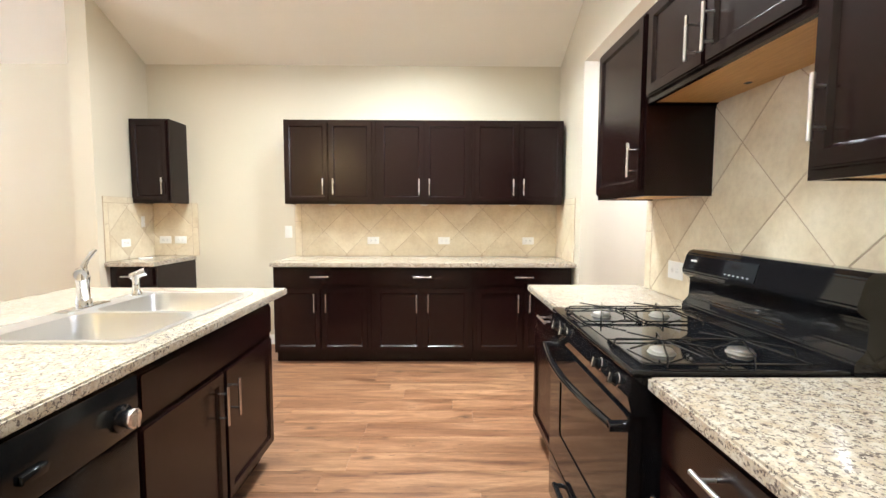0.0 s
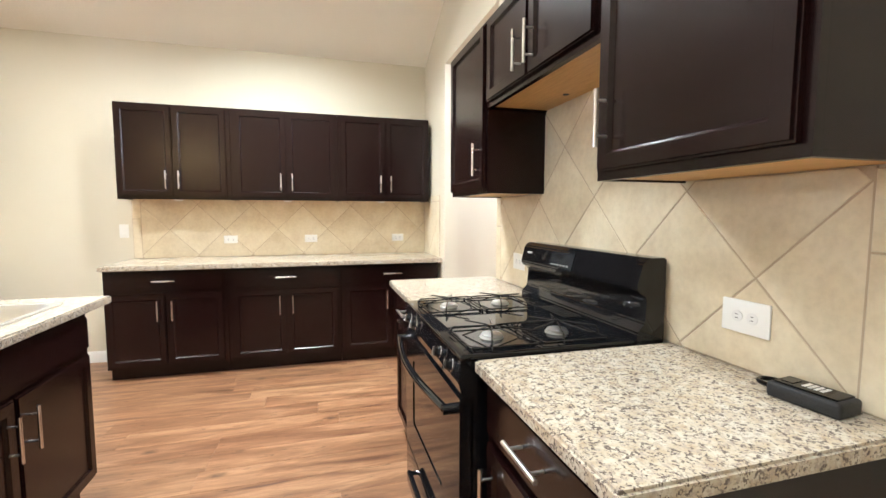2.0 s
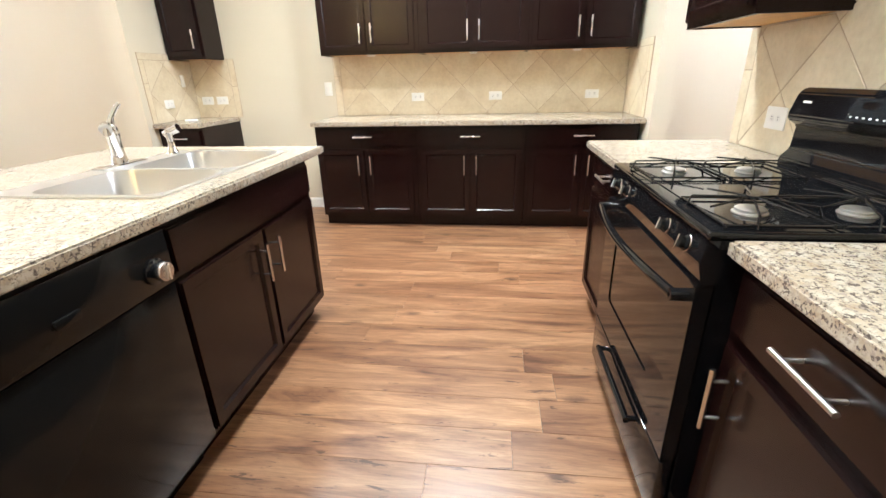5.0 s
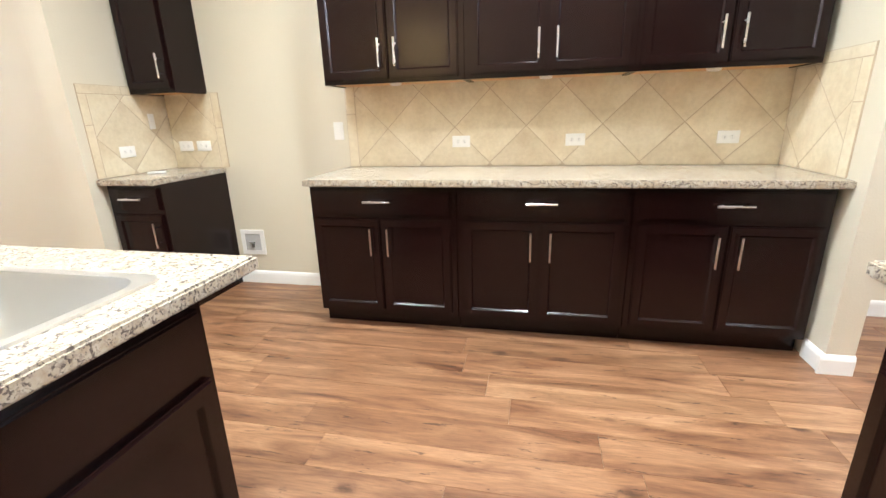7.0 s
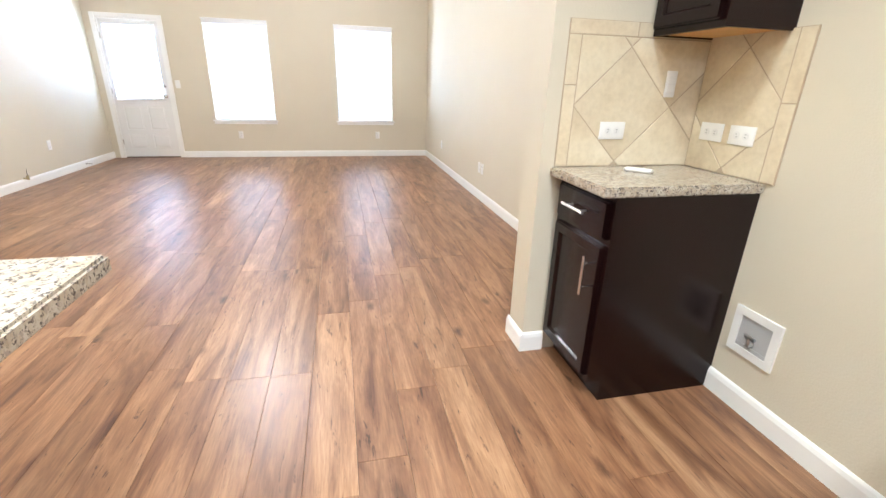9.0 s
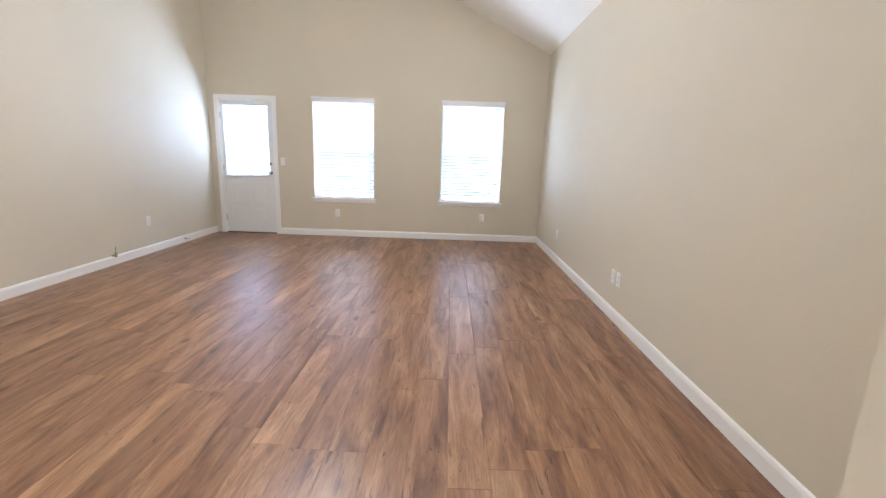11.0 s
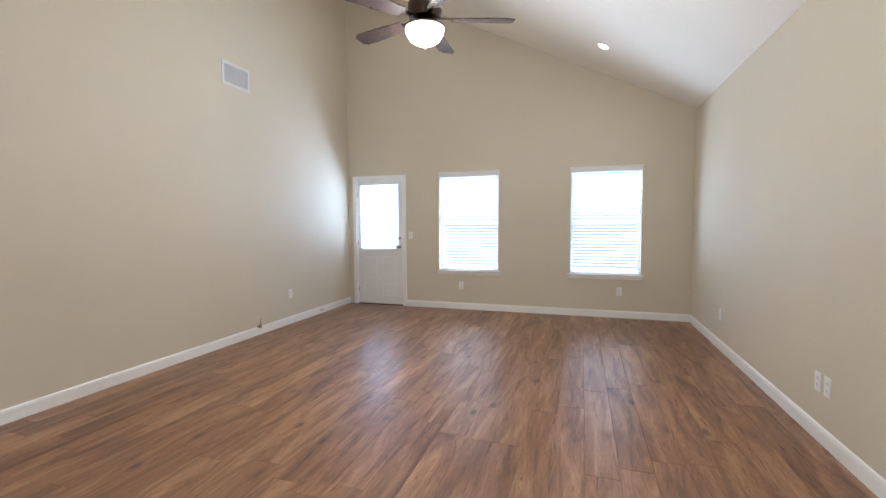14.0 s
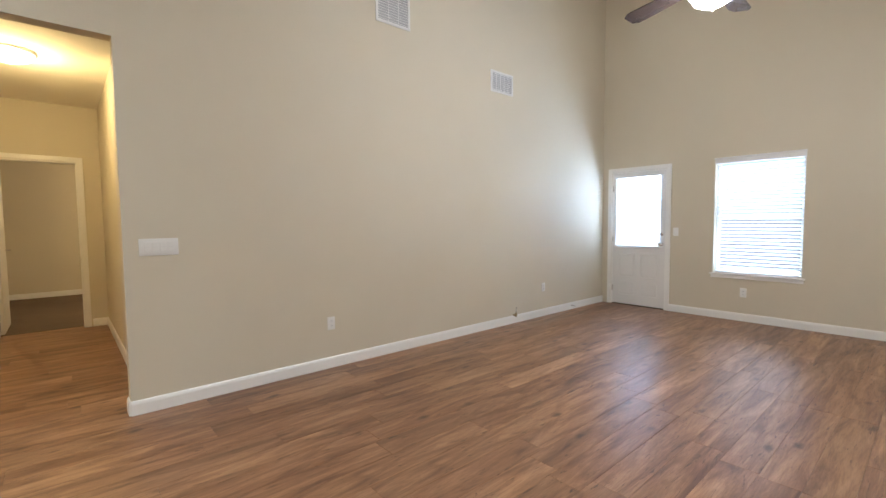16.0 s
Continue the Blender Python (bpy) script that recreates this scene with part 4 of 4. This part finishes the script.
# ---- blinds ----
def make_blind(label, y0, y1, z0, z1, x, gap, slat_depth, tilt, sag=0.0):
    b = thing("window_blind", label, "window blind", x, 0, 0, 0, "window blinds")
    head = 0.05 if slat_depth > 0.03 else 0.03
    bm = bmesh.new()
    box(bm, -slat_depth / 2 - 0.006, y0, z1 - head, slat_depth / 2 + 0.01, y1, z1, bev=0.004)
    part("headrail", bm, BLIND, b)
    n = int((z1 - head - z0 - 0.03) / gap)
    c, s = math.cos(tilt) * slat_depth / 2, math.sin(tilt) * slat_depth / 2
    bm = bmesh.new()
    lo, hi = [], []
    for f, bulge in ((-1, 0), (-0.35, 0.0016), (0.35, 0.0016), (1, 0)):
        for y, row in ((y0 + 0.004, lo), (y1 - 0.004, hi)):
            row.append(bm.verts.new((f * c, y, -f * s + bulge)))
    for k in range(3):
        bm.faces.new((lo[k], lo[k + 1], hi[k + 1], hi[k]))
    bmesh.ops.solidify(bm, geom=bm.faces[:], thickness=0.0026)
    first = part("slat", bm, SLAT, b)
    first.location.z = z0 + 0.035
    for k in range(1, n):
        o = new("slat", first.data)
        o.parent = b
        o.location.z = z0 + 0.035 + gap * k
    bm = bmesh.new()
    box(bm, -slat_depth / 2, y0 + 0.003, z0, slat_depth / 2, y1 - 0.003, z0 + 0.014, bev=0.003)
    bmesh.ops.rotate(bm, cent=(0, y1, z0), matrix=Matrix.Rotation(sag, 3, "X"), verts=bm.verts)
    part("bottom_rail", bm, BLIND, b)
    for y in (y0 + 0.14, y1 - 0.14):
        for dx in (-1, 1):
            bm = bmesh.new()
            tube(bm, (dx * (slat_depth / 2 + 0.001), y, z0 + 0.01), (dx * (slat_depth / 2 + 0.001), y, z1 - head), 0.0011, seg=6)
            part("ladder_cord", bm, BLIND, b)
    return b


def make_window(name, y0, z0, y1, z1):
    w = tagged(new(name), "white framed window with a painted sill and apron", "window", "", "structure")
    w.matrix_basis = pose(WEST, 0, 0)
    part("window_frame", slab(rect(y0 + 0.0005, z0 + 0.0005, y1 - 0.0005, z1 - 0.0005), [rect(y0 + 0.04, z0 + 0.04, y1 - 0.04, (z0 + z1) / 2 - 0.02), rect(y0 + 0.04, (z0 + z1) / 2 + 0.02, y1 - 0.04, z1 - 0.04)], lambda u, v, q: (-0.148 + q, u, v), 0.045), TRIM, w)
    for a, b in ((z0 + 0.04, (z0 + z1) / 2 - 0.02), ((z0 + z1) / 2 + 0.02, z1 - 0.04)):
        part("pane", boxes((-0.130, y0 + 0.0405, a, -0.126, y1 - 0.0405, b)), GLASS, w).visible_shadow = False
    bm = bmesh.new()
    box(bm, -0.102, y0 + 0.001, z0 + 0.0005, 0.0, y1 - 0.001, z0 + 0.020)
    box(bm, 0.0005, y0 - 0.035, z0 - 0.002, 0.034, y1 + 0.035, z0 + 0.020, bev=0.005, seg=2)
    part("window_sill", bm, TRIM, w)
    bm = bmesh.new()
    box(bm, 0.0005, y0 - 0.02, z0 - 0.045, 0.014, y1 + 0.02, z0 - 0.002, bev=0.003)
    part("apron", bm, TRIM, w)
    bm = bmesh.new()
    box(bm, 0.0005, y0 - 0.005, z1 - 0.048, 0.012, y1 + 0.005, z1 + 0.028, bev=0.003)
    box(bm, 0.0125, y0 - 0.012, z1 + 0.004, 0.026, y1 + 0.012, z1 + 0.020, bev=0.003)
    part("valance", bm, BLIND, w, "white blind valance")


make_window("window_1", *W1)
make_window("window_2", *W2)
for q in (W1, W2):
    make_blind("white two-inch slat blind lowered over a bright window", q[0] + 0.008, q[2] - 0.008, q[1] + 0.022, q[3] - 0.002, WEST - 0.055, 0.045, 0.05, radians(-38))
make_blind("white mini blind on the back door, bottom rail askew", DOOR[0] + 0.075, DOOR[2] - 0.075, 0.905, 1.975, WEST + 0.022, 0.024, 0.025, radians(-52), radians(1.8))

# ---- vents, gas stub, ceiling lights ----
def make_vent(label, x, z, w, h, cols, rows):
    v = thing("wall_vent", label, "air vent", x, SOUTH, z, 180)
    part("frame", slab(rect(-w / 2, -h / 2, w / 2, h / 2), [rect(-w / 2 + 0.025, -h / 2 + 0.025, w / 2 - 0.025, h / 2 - 0.025)], lambda u, q, t: (u, -t, q), 0.010), GRILLE, v)
    # No duct behind: a flat grey sheet gives the shade between louvres.
    part("backing", boxes((-w / 2 + 0.025, -0.0015, -h / 2 + 0.025, w / 2 - 0.025, -0.0005, h / 2 - 0.025)), SHADE, v, "flat grey sheet painted as shade behind the louvres")
    for k in range(rows):
        z1 = -h / 2 + 0.025 + (k + 0.5) * (h - 0.05) / rows
        bm = bmesh.new()
        box(bm, -w / 2 + 0.026, -0.008, z1 - 0.0012, w / 2 - 0.026, -0.002, z1 + 0.0012)
        bmesh.ops.rotate(bm, cent=(0, -0.005, z1), matrix=Matrix.Rotation(radians(-35), 3, "X"), verts=bm.verts)
        part("louvre", bm, GRILLE, v)
    for k in range(1, cols):
        x1 = -w / 2 + 0.025 + k * (w - 0.05) / cols
        part("mullion", boxes((x1 - 0.003, -0.0105, -h / 2 + 0.026, x1 + 0.003, -0.0083, h / 2 - 0.026)), GRILLE, v)


make_vent("white supply vent high on the tall wall", -6.385, 2.978, 0.40, 0.25, 5, 9)
make_vent("large white return grille high on the tall wall", -4.80, 3.53, 0.40, 0.64, 3, 24)
gs = thing("gas_stub", "small brass gas stub with a grey cap by the baseboard", "gas valve", -6.59, SOUTH + 0.014, 0.11)
bm = bmesh.new()
tube(bm, (0, 0, 0), (0, 0.05, 0), 0.011, seg=12)
tube(bm, (0, 0.045, -0.015), (0, 0.045, 0.035), 0.014, seg=12)
part("pipe", bm, BRASS, gs, "", True)
bm = bmesh.new()
sweep(bm, [(0, 0.05, 0.03), (0.015, 0.055, 0.075), (0.01, 0.06, 0.105)], 0.0025, 8)
part("tag_wire", bm, IRON, gs, "", True)


ds = thing("door_stop", "small spring door stop on the baseboard of the tall wall", "door stop", -7.92, SOUTH + 0.014, 0.055)
bm = bmesh.new()
tube(bm, (0, 0, 0), (0, 0.012, 0), 0.012, seg=16)
tube(bm, (0, 0.012, 0), (0, 0.065, 0), 0.006, seg=12)
part("spring", bm, NICKEL, ds, "", True)
bm = bmesh.new()
tube(bm, (0, 0.065, 0), (0, 0.08, 0), 0.009, seg=14)
part("tip", bm, PLATE, ds, "white rubber tip", True)


def can_light(x, y, power, z=None, flat_=False, cone=168, color=WARM):
    z = roof_z(y) if z is None else z
    tilt = 0 if flat_ else math.degrees(math.atan(SLOPE))
    c = thing("recessed_light", "round white recessed ceiling light, lit, all but one added unseen", "ceiling light", x, y, z, 0, "recessed lights")
    c.matrix_basis = pose(x, y, z, -tilt, 0, 0)
    bm = bmesh.new()
    lathe(bm, ((0.062, -0.001), (0.088, -0.001), (0.088, -0.005), (0.066, -0.009), (0.062, -0.001)), seg=32)
    part("trim_ring", bm, PLATE, c, "", True)
    bm = bmesh.new()
    lathe(bm, ((0.061, -0.001), (0.058, -0.003), (0, -0.004)), seg=28)
    part("bulb_face", bm, BULB, c, "warm lit bulb", True)
    spot = new("lamp", bpy.data.lights.new("lamp", "SPOT"))
    spot.data.energy, spot.data.color, spot.data.shadow_soft_size = power, color, 0.12
    spot.data.spot_size, spot.data.spot_blend = radians(cone), 1.0
    spot.matrix_basis = pose(x, y, z - 0.04)


# Kitchen downlights are unseen, added to light it; a cast shadow suggests (0.25, 3.75).
for x, y, part_of in ((-1.4, 3.75, 0.50), (0.25, 3.75, 1.45), (-1.4, 2.0, 0.62), (0.25, 2.0, 0.85), (-0.5, 0.35, 1.1)):
    can_light(x, y, KITCHEN_LAMP * part_of, cone=141, color=(1.0, 0.985, 0.872))
# Only the light at (-7.85, 3.79) is known; the other three are added.
for x, y in ((-7.85, 3.79), (-7.85, 0.9), (-4.3, 3.79), (-4.3, 0.9)):
    can_light(x, y, ROOM_LAMP)


def make_dome(name, label, x, y, z, r, power, color):
    d = thing(name, label, "ceiling light", x, y, z)
    bm = bmesh.new()
    lathe(bm, ((r, 0), (r, -0.02), (r * 0.95, -0.025)), seg=32)
    part("rim", bm, NICKEL, d, "", True)
    bm = bmesh.new()
    lathe(bm, ((r * 0.95, -0.02), (r * 0.85, -0.055), (r * 0.6, -0.085), (r * 0.3, -0.1), (0, -0.105)), seg=32)
    part("glass_bowl", bm, HALLGLASS, d, "lit frosted glass bowl", True)
    p = new("lamp", bpy.data.lights.new("lamp", "POINT"))
    p.data.energy, p.data.color, p.data.shadow_soft_size = power, color, 0.09
    p.location = (x, y, z - 0.22)


make_dome("hall_light", "round frosted ceiling light in the hall, lit", -2.02, -1.75, 2.78, 0.17, HALL_LAMP, (1.0, 0.68, 0.26))
# No fixture is known in the passage; this second dome is added to brighten it.
make_dome("passage_fill", "round frosted ceiling light added unseen in the side passage, lit", 2.9, 3.7, 2.74, 0.17, 48.0, (0.93, 0.93, 1.0))


# ---- ceiling fan ----
def make_fan(x, y, z):
    f = thing("ceiling_fan", "dark bronze five-blade ceiling fan with a lit glass bowl", "ceiling fan", x, y, z)
    top = roof_z(y) - z
    bm = bmesh.new()
    tube(bm, (0, 0, 0.16), (0, 0, top - 0.03), 0.013, seg=16)
    part("rod", bm, BRONZE, f, "", True)
    bm = bmesh.new()
    lathe(bm, ((0.02, top - 0.13), (0.06, top - 0.10), (0.075, top - 0.04), (0.075, top + 0.02)), seg=28)
    part("canopy", bm, BRONZE, f, "", True)
    bm = bmesh.new()
    lathe(bm, ((0.05, -0.035), (0.115, -0.02), (0.13, 0.03), (0.125, 0.09), (0.08, 0.13), (0.03, 0.17)), seg=36)
    part("motor", bm, BRONZE, f, "", True)
    bm = bmesh.new()
    lathe(bm, ((0.06, -0.035), (0.055, -0.06), (0.148, -0.075), (0.150, -0.088), (0.142, -0.09)), seg=36)
    kit = part("light_kit", bm, BRONZE, f, "", True)
    bm = bmesh.new()
    lathe(bm, ((0.143, -0.088), (0.138, -0.125), (0.110, -0.170), (0.06, -0.200), (0.012, -0.208)), seg=36)
    part("glass_bowl", bm, LAMPGLASS, kit, "lit frosted glass bowl", True)
    bm = bmesh.new()
    lathe(bm, ((0.016, -0.208), (0.018, -0.214), (0.008, -0.222), (0.011, -0.230), (0, -0.238)), seg=16)
    part("finial", bm, BRONZE, kit, "", True)
    for k in range(5):
        a = 38 + 72 * k
        bm = bmesh.new()
        n = 10
        edge = [(0.20 + 0.47 * q / n, 0.052 + 0.020 * math.sin(math.pi * 0.5 * q / n)) for q in range(n + 1)]
        edge[-1] = (0.67, 0.045)
        outline = [(u, v) for u, v in edge] + [(u, -v) for u, v in reversed(edge)]
        lo = [bm.verts.new((u, v, 0.0)) for u, v in outline]
        hi = [bm.verts.new((u, v, 0.007)) for u, v in outline]
        bm.faces.new(lo), bm.faces.new(hi)
        for q in range(len(lo)):
            p = (q + 1) % len(lo)
            bm.faces.new((lo[q], lo[p], hi[p], hi[q]))
        bmesh.ops.transform(bm, matrix=pose(0, 0, -0.025, 0, 0, a) @ pose(0, 0, 0, 12, 0, 0), verts=bm.verts)
        blade = part("blade", bm, BLADE, f, "dark walnut fan blade")
        bm = bmesh.new()
        box(bm, 0.11, -0.018, 0.008, 0.26, 0.018, 0.014, bev=0.002)
        bmesh.ops.transform(bm, matrix=pose(0, 0, -0.025, 0, 0, a) @ pose(0, 0, 0, 12, 0, 0), verts=bm.verts)
        part("bracket", bm, BRONZE, blade, "bronze blade bracket")
    p = new("lamp", bpy.data.lights.new("lamp", "POINT"))
    p.data.energy, p.data.color, p.data.shadow_soft_size = 80.0, (1.0, 0.91, 0.80), 0.1
    p.location = (x, y, z - 0.42)


make_fan(-5.48, 2.44, 2.87)

# ---- hall doorway ----
hd = tagged(new("door_2"), "cream painted interior door standing open into the dim room", "door", "", "structure")
hd.matrix_basis = pose(0, -3.70, 0)
a, b = HD
part("casing", boxes((a - 0.057, 0.0005, 0, a, 0.016, 2.147), (b, 0.0005, 0, b + 0.057, 0.016, 2.147), (a, 0.0005, 2.09, b, 0.016, 2.147), bev=0.003), TRIM, hd)
part("jamb", boxes((a + 0.0005, -0.119, 0, a + 0.018, -0.001, 2.0895), (b - 0.018, -0.119, 0, b - 0.0005, -0.001, 2.0895), (a + 0.018, -0.119, 2.072, b - 0.018, -0.001, 2.0895)), TRIM, hd)
bm = bmesh.new()
box(bm, b - 0.056, -0.90, 0.012, b - 0.020, -0.125, 2.04, bev=0.002)
leaf = part("leaf", bm, DOORPAINT, hd)
bm = bmesh.new()
tube(bm, (b - 0.056, -0.835, 0.99), (b - 0.10, -0.835, 0.99), 0.011, seg=12)
tube(bm, (b - 0.10, -0.835, 0.99), (b - 0.10, -0.73, 0.99), 0.009, seg=12)
part("lever", bm, NICKEL, leaf, "nickel lever handle", True)

# Unseen lamp added to brighten the room behind the hall door.
dim = new("lamp", bpy.data.lights.new("lamp", "POINT"))
dim.data.energy, dim.data.color, dim.data.shadow_soft_size = 40.0, (1.0, 0.70, 0.34), 0.15
dim.location = (-3.6, -5.4, 2.3)

# ---- daylight and added fill at the openings ----
for y0, z0, y1, z1 in (W1, W2):
    area("daylight", look((WEST - 2.4, (y0 + y1) / 2, 3.8), (WEST, (y0 + y1) / 2, (z0 + z1) / 2)), 3.0, 2.4, WINDOW_LAMP, (0.80, 0.90, 1.0))
    # Added low lamp, aimed up through the slats to brighten the ceiling.
    area("bounce_fill", look((WEST - 1.4, (y0 + y1) / 2, 0.15), (WEST, (y0 + y1) / 2, (z0 + z1) / 2)), 1.6, 1.0, 100.0, (0.78, 0.88, 1.0))
area("daylight", look((WEST - 0.35, 0.435, 1.6), (WEST + 1, 0.435, 1.4)), 0.66, 0.9, 55.0, (0.66, 0.80, 1.0))



# ---- tiled splashes ----
def clip(poly, u0, v0, u1, v1):
    for axis, limit, keep in ((0, u0, 1), (0, u1, -1), (1, v0, 1), (1, v1, -1)):
        out = []
        for p, q in zip(poly, poly[1:] + poly[:1]):
            a_, b_ = keep * (p[axis] - limit), keep * (q[axis] - limit)
            if a_ >= 0:
                out.append(p)
            if (a_ >= 0) != (b_ >= 0):
                t = a_ / (a_ - b_)
                out.append((p[0] + t * (q[0] - p[0]), p[1] + t * (q[1] - p[1])))
        poly = out
        if not poly:
            break
    return poly


def shrink(poly, d):
    """Moves each side of a convex outline in by d."""
    area2 = sum(p[0] * q[1] - q[0] * p[1] for p, q in zip(poly, poly[1:] + poly[:1]))
    if area2 < 0:
        poly = poly[::-1]
    clean = []
    for p in poly:
        if not clean or math.dist(p, clean[-1]) > 1e-4:
            clean.append(p)
    if len(clean) > 1 and math.dist(clean[0], clean[-1]) < 1e-4:
        clean.pop()
    poly = clean
    if len(poly) < 3:
        return []
    res = [(-10, -10), (10, -10), (10, 10), (-10, 10)]
    big = [(poly[0][0] + x, poly[0][1] + y) for x, y in res]
    for p, q in zip(poly, poly[1:] + poly[:1]):
        ln = math.dist(p, q)
        nx, ny = -(q[1] - p[1]) / ln, (q[0] - p[0]) / ln
        out = []
        for r, s in zip(big, big[1:] + big[:1]):
            a_ = (r[0] - p[0]) * nx + (r[1] - p[1]) * ny - d
            b_ = (s[0] - p[0]) * nx + (s[1] - p[1]) * ny - d
            if a_ >= 0:
                out.append(r)
            if (a_ >= 0) != (b_ >= 0):
                t = a_ / (a_ - b_)
                out.append((r[0] + t * (s[0] - r[0]), r[1] + t * (s[1] - r[1])))
        big = out
        if len(big) < 3:
            return []
    return big


def splash(label, place, fields, centre_u, centre_v, straight, bound=None):
    """fields: rectangles of diagonal tiles; straight: single square-set tiles, as rectangles."""
    half = 0.2285
    wall = tagged(new("backsplash"), label, "", "", "structure")
    bm = bmesh.new()
    for u0, v0, u1, v1 in fields + straight:
        vs = [bm.verts.new(place(u, v, w)) for w in (0.0005, 0.0081) for u, v in rect(u0, v0, u1, v1)]
        for q in ((0, 1, 2, 3), (4, 5, 6, 7), (0, 1, 5, 4), (1, 2, 6, 5), (2, 3, 7, 6), (3, 0, 4, 7)):
            bm.faces.new([vs[k] for k in q])
    part("grout", bm, GROUT, wall, "tan grout bed")
    shapes = [shrink(rect(*s), 0.0024) for s in straight]
    done = set()
    for f in fields:
        for i in range(-40, 41):
            for j in range(-8, 9):
                if (i + j) % 2:
                    continue
                cu, cv = centre_u + i * half, centre_v + j * half
                if cu + half < f[0] or cu - half > f[2] or cv + half < f[1] or cv - half > f[3]:
                    continue
                diamond = [(cu + half, cv), (cu, cv + half), (cu - half, cv), (cu, cv - half)]
                inside = [g for g in fields if len(clip(diamond, *g)) > 2]
                if not inside or (i, j) in done:
                    continue
                done.add((i, j))
                p = clip(diamond, *(bound if len(inside) > 1 else inside[0]))
                if len(p) > 2:
                    shapes.append(shrink(p, 0.0024))
    for s in shapes:
        if len(s) < 3 or abs(sum(p[0] * q[1] - q[0] * p[1] for p, q in zip(s, s[1:] + s[:1]))) < 0.0006:
            continue
        bm = bmesh.new()
        inner = shrink(s, 0.0015) or s
        low = [bm.verts.new(place(u, v, 0.0055)) for u, v in s]
        mid = [bm.verts.new(place(u, v, 0.0085)) for u, v in s]
        bm.faces.new(low)
        for k in range(len(s)):
            q = (k + 1) % len(s)
            bm.faces.new((low[k], low[q], mid[q], mid[k]))
        if len(inner) == len(s):
            o = min(range(len(s)), key=lambda k: math.dist(inner[k], s[0]))
            top = [bm.verts.new(place(*inner[(k + o) % len(s)], 0.0098)) for k in range(len(s))]
            for k in range(len(s)):
                q = (k + 1) % len(s)
                bm.faces.new((mid[k], mid[q], top[q], top[k]))
            bm.faces.new(top)
        else:
            bm.faces.new(mid)
        part("tile", bm, TILE, wall)


Z0, ZT = 0.915, 1.485
# diagonal tiles meet at these corners: crossings at mid height
splash("beige diagonal stone tile splash over the long counter", lambda u, v, w: (u, NORTH - w, v), [(-0.944, Z0, EAST - 0.011, 1.445)], 0.192 + 0.2285, 1.165,
       [(-1.012, Z0, -0.944, 1.265), (-1.012, 1.265, -0.944, 1.445)])
splash("beige stone tile side splash at the end of the long counter", lambda u, v, w: (EAST - w, u, v), [(4.45, Z0, NORTH - 0.0005, 1.43)], 4.77, 1.165,
       [(4.382, Z0, 4.45, 1.245), (4.382, 1.245, 4.45, 1.43), (4.382, 1.43, 4.70, ZT), (4.70, 1.43, NORTH - 0.0005, ZT)])
splash("beige diagonal stone tile splash round the range", lambda u, v, w: (EAST - w, u, v), [(1.118, Z0, 2.965, 1.412), (1.597, 1.412, 2.438, 1.812)], 1.349 + 0.2285, 1.155,
       [(1.033, Z0, 1.118, 1.240), (1.033, 1.240, 1.118, 1.407), (2.965, Z0, 3.035, 1.240), (2.965, 1.240, 3.035, 1.412)], (1.118, Z0, 2.965, 1.812))
splash("beige diagonal stone tile splash behind the small counter", lambda u, v, w: (u, NORTH - w, v), [(-2.434, Z0, -2.045, 1.445)], -2.23, 1.165,
       [(-2.045, Z0, -1.985, 1.20), (-2.045, 1.20, -1.985, 1.445)])
splash("beige stone tile side splash on the short wall", lambda u, v, w: (-2.445 + w, u, v), [(4.375, Z0, NORTH - 0.0005, 1.43)], 4.60, 1.165,
       [(4.320, Z0, 4.375, 1.244), (4.320, 1.244, 4.375, 1.43), (4.320, 1.43, 4.62, ZT), (4.62, 1.43, NORTH - 0.0005, ZT)])


# ---- floor planks ----
def lay_floor(name, label, x0, x1, y0, y1, seed, dy=0.0):
    rnd = random.Random(seed)
    fl = tagged(new(name), label, "", "", "structure")
    width, full, thick = 0.178, 1.22, 0.012
    meshes = {}
    y = y0 - dy
    while y < y1 - 0.002:
        ya, yb = max(y, y0), min(y + width, y1)
        x = x0 - rnd.uniform(0.05, full - 0.05)
        while x < x1 - 0.002:
            xa, xb = max(x, x0), min(x + full, x1)
            if xb - xa > 0.002 and yb - ya > 0.002:
                key = (round(xb - xa, 3), round(yb - ya, 3))
                if key not in meshes:
                    bm = bmesh.new()
                    L, W_ = key[0] / 2, key[1] / 2
                    g, c = 0.0003, 0.0011
                    low = [bm.verts.new((u, v, -thick)) for u, v in rect(-L + g, -W_ + g, L - g, W_ - g)]
                    mid = [bm.verts.new((u, v, -0.0014)) for u, v in rect(-L + g, -W_ + g, L - g, W_ - g)]
                    top = [bm.verts.new((u, v, 0)) for u, v in rect(-L + c, -W_ + c, L - c, W_ - c)]
                    bm.faces.new(low[::-1]), bm.faces.new(top)
                    for ra, rb in ((low, mid), (mid, top)):
                        for k in range(4):
                            q = (k + 1) % 4
                            bm.faces.new((ra[k], ra[q], rb[q], rb[k]))
                    me = bpy.data.meshes.new("plank")
                    bm.to_mesh(me)
                    bm.free()
                    me.materials.append(PLANK)
                    meshes[key] = me
                o = new("plank", meshes[key])
                o.parent = fl
                o.location = ((xa + xb) / 2, (ya + yb) / 2, 0)
            x += full
        y += width


lay_floor("floor", "reddish brown hand-scraped wood plank floor", WEST, EAST, SOUTH, NORTH, 4)
lay_floor("floor_hall", "reddish brown wood plank floor of the hall", -4.4, -0.9, -3.80, SOUTH, 5)
lay_floor("floor_passage", "reddish brown wood plank floor of the side passage", EAST, 4.2, 1.6, NORTH, 6)
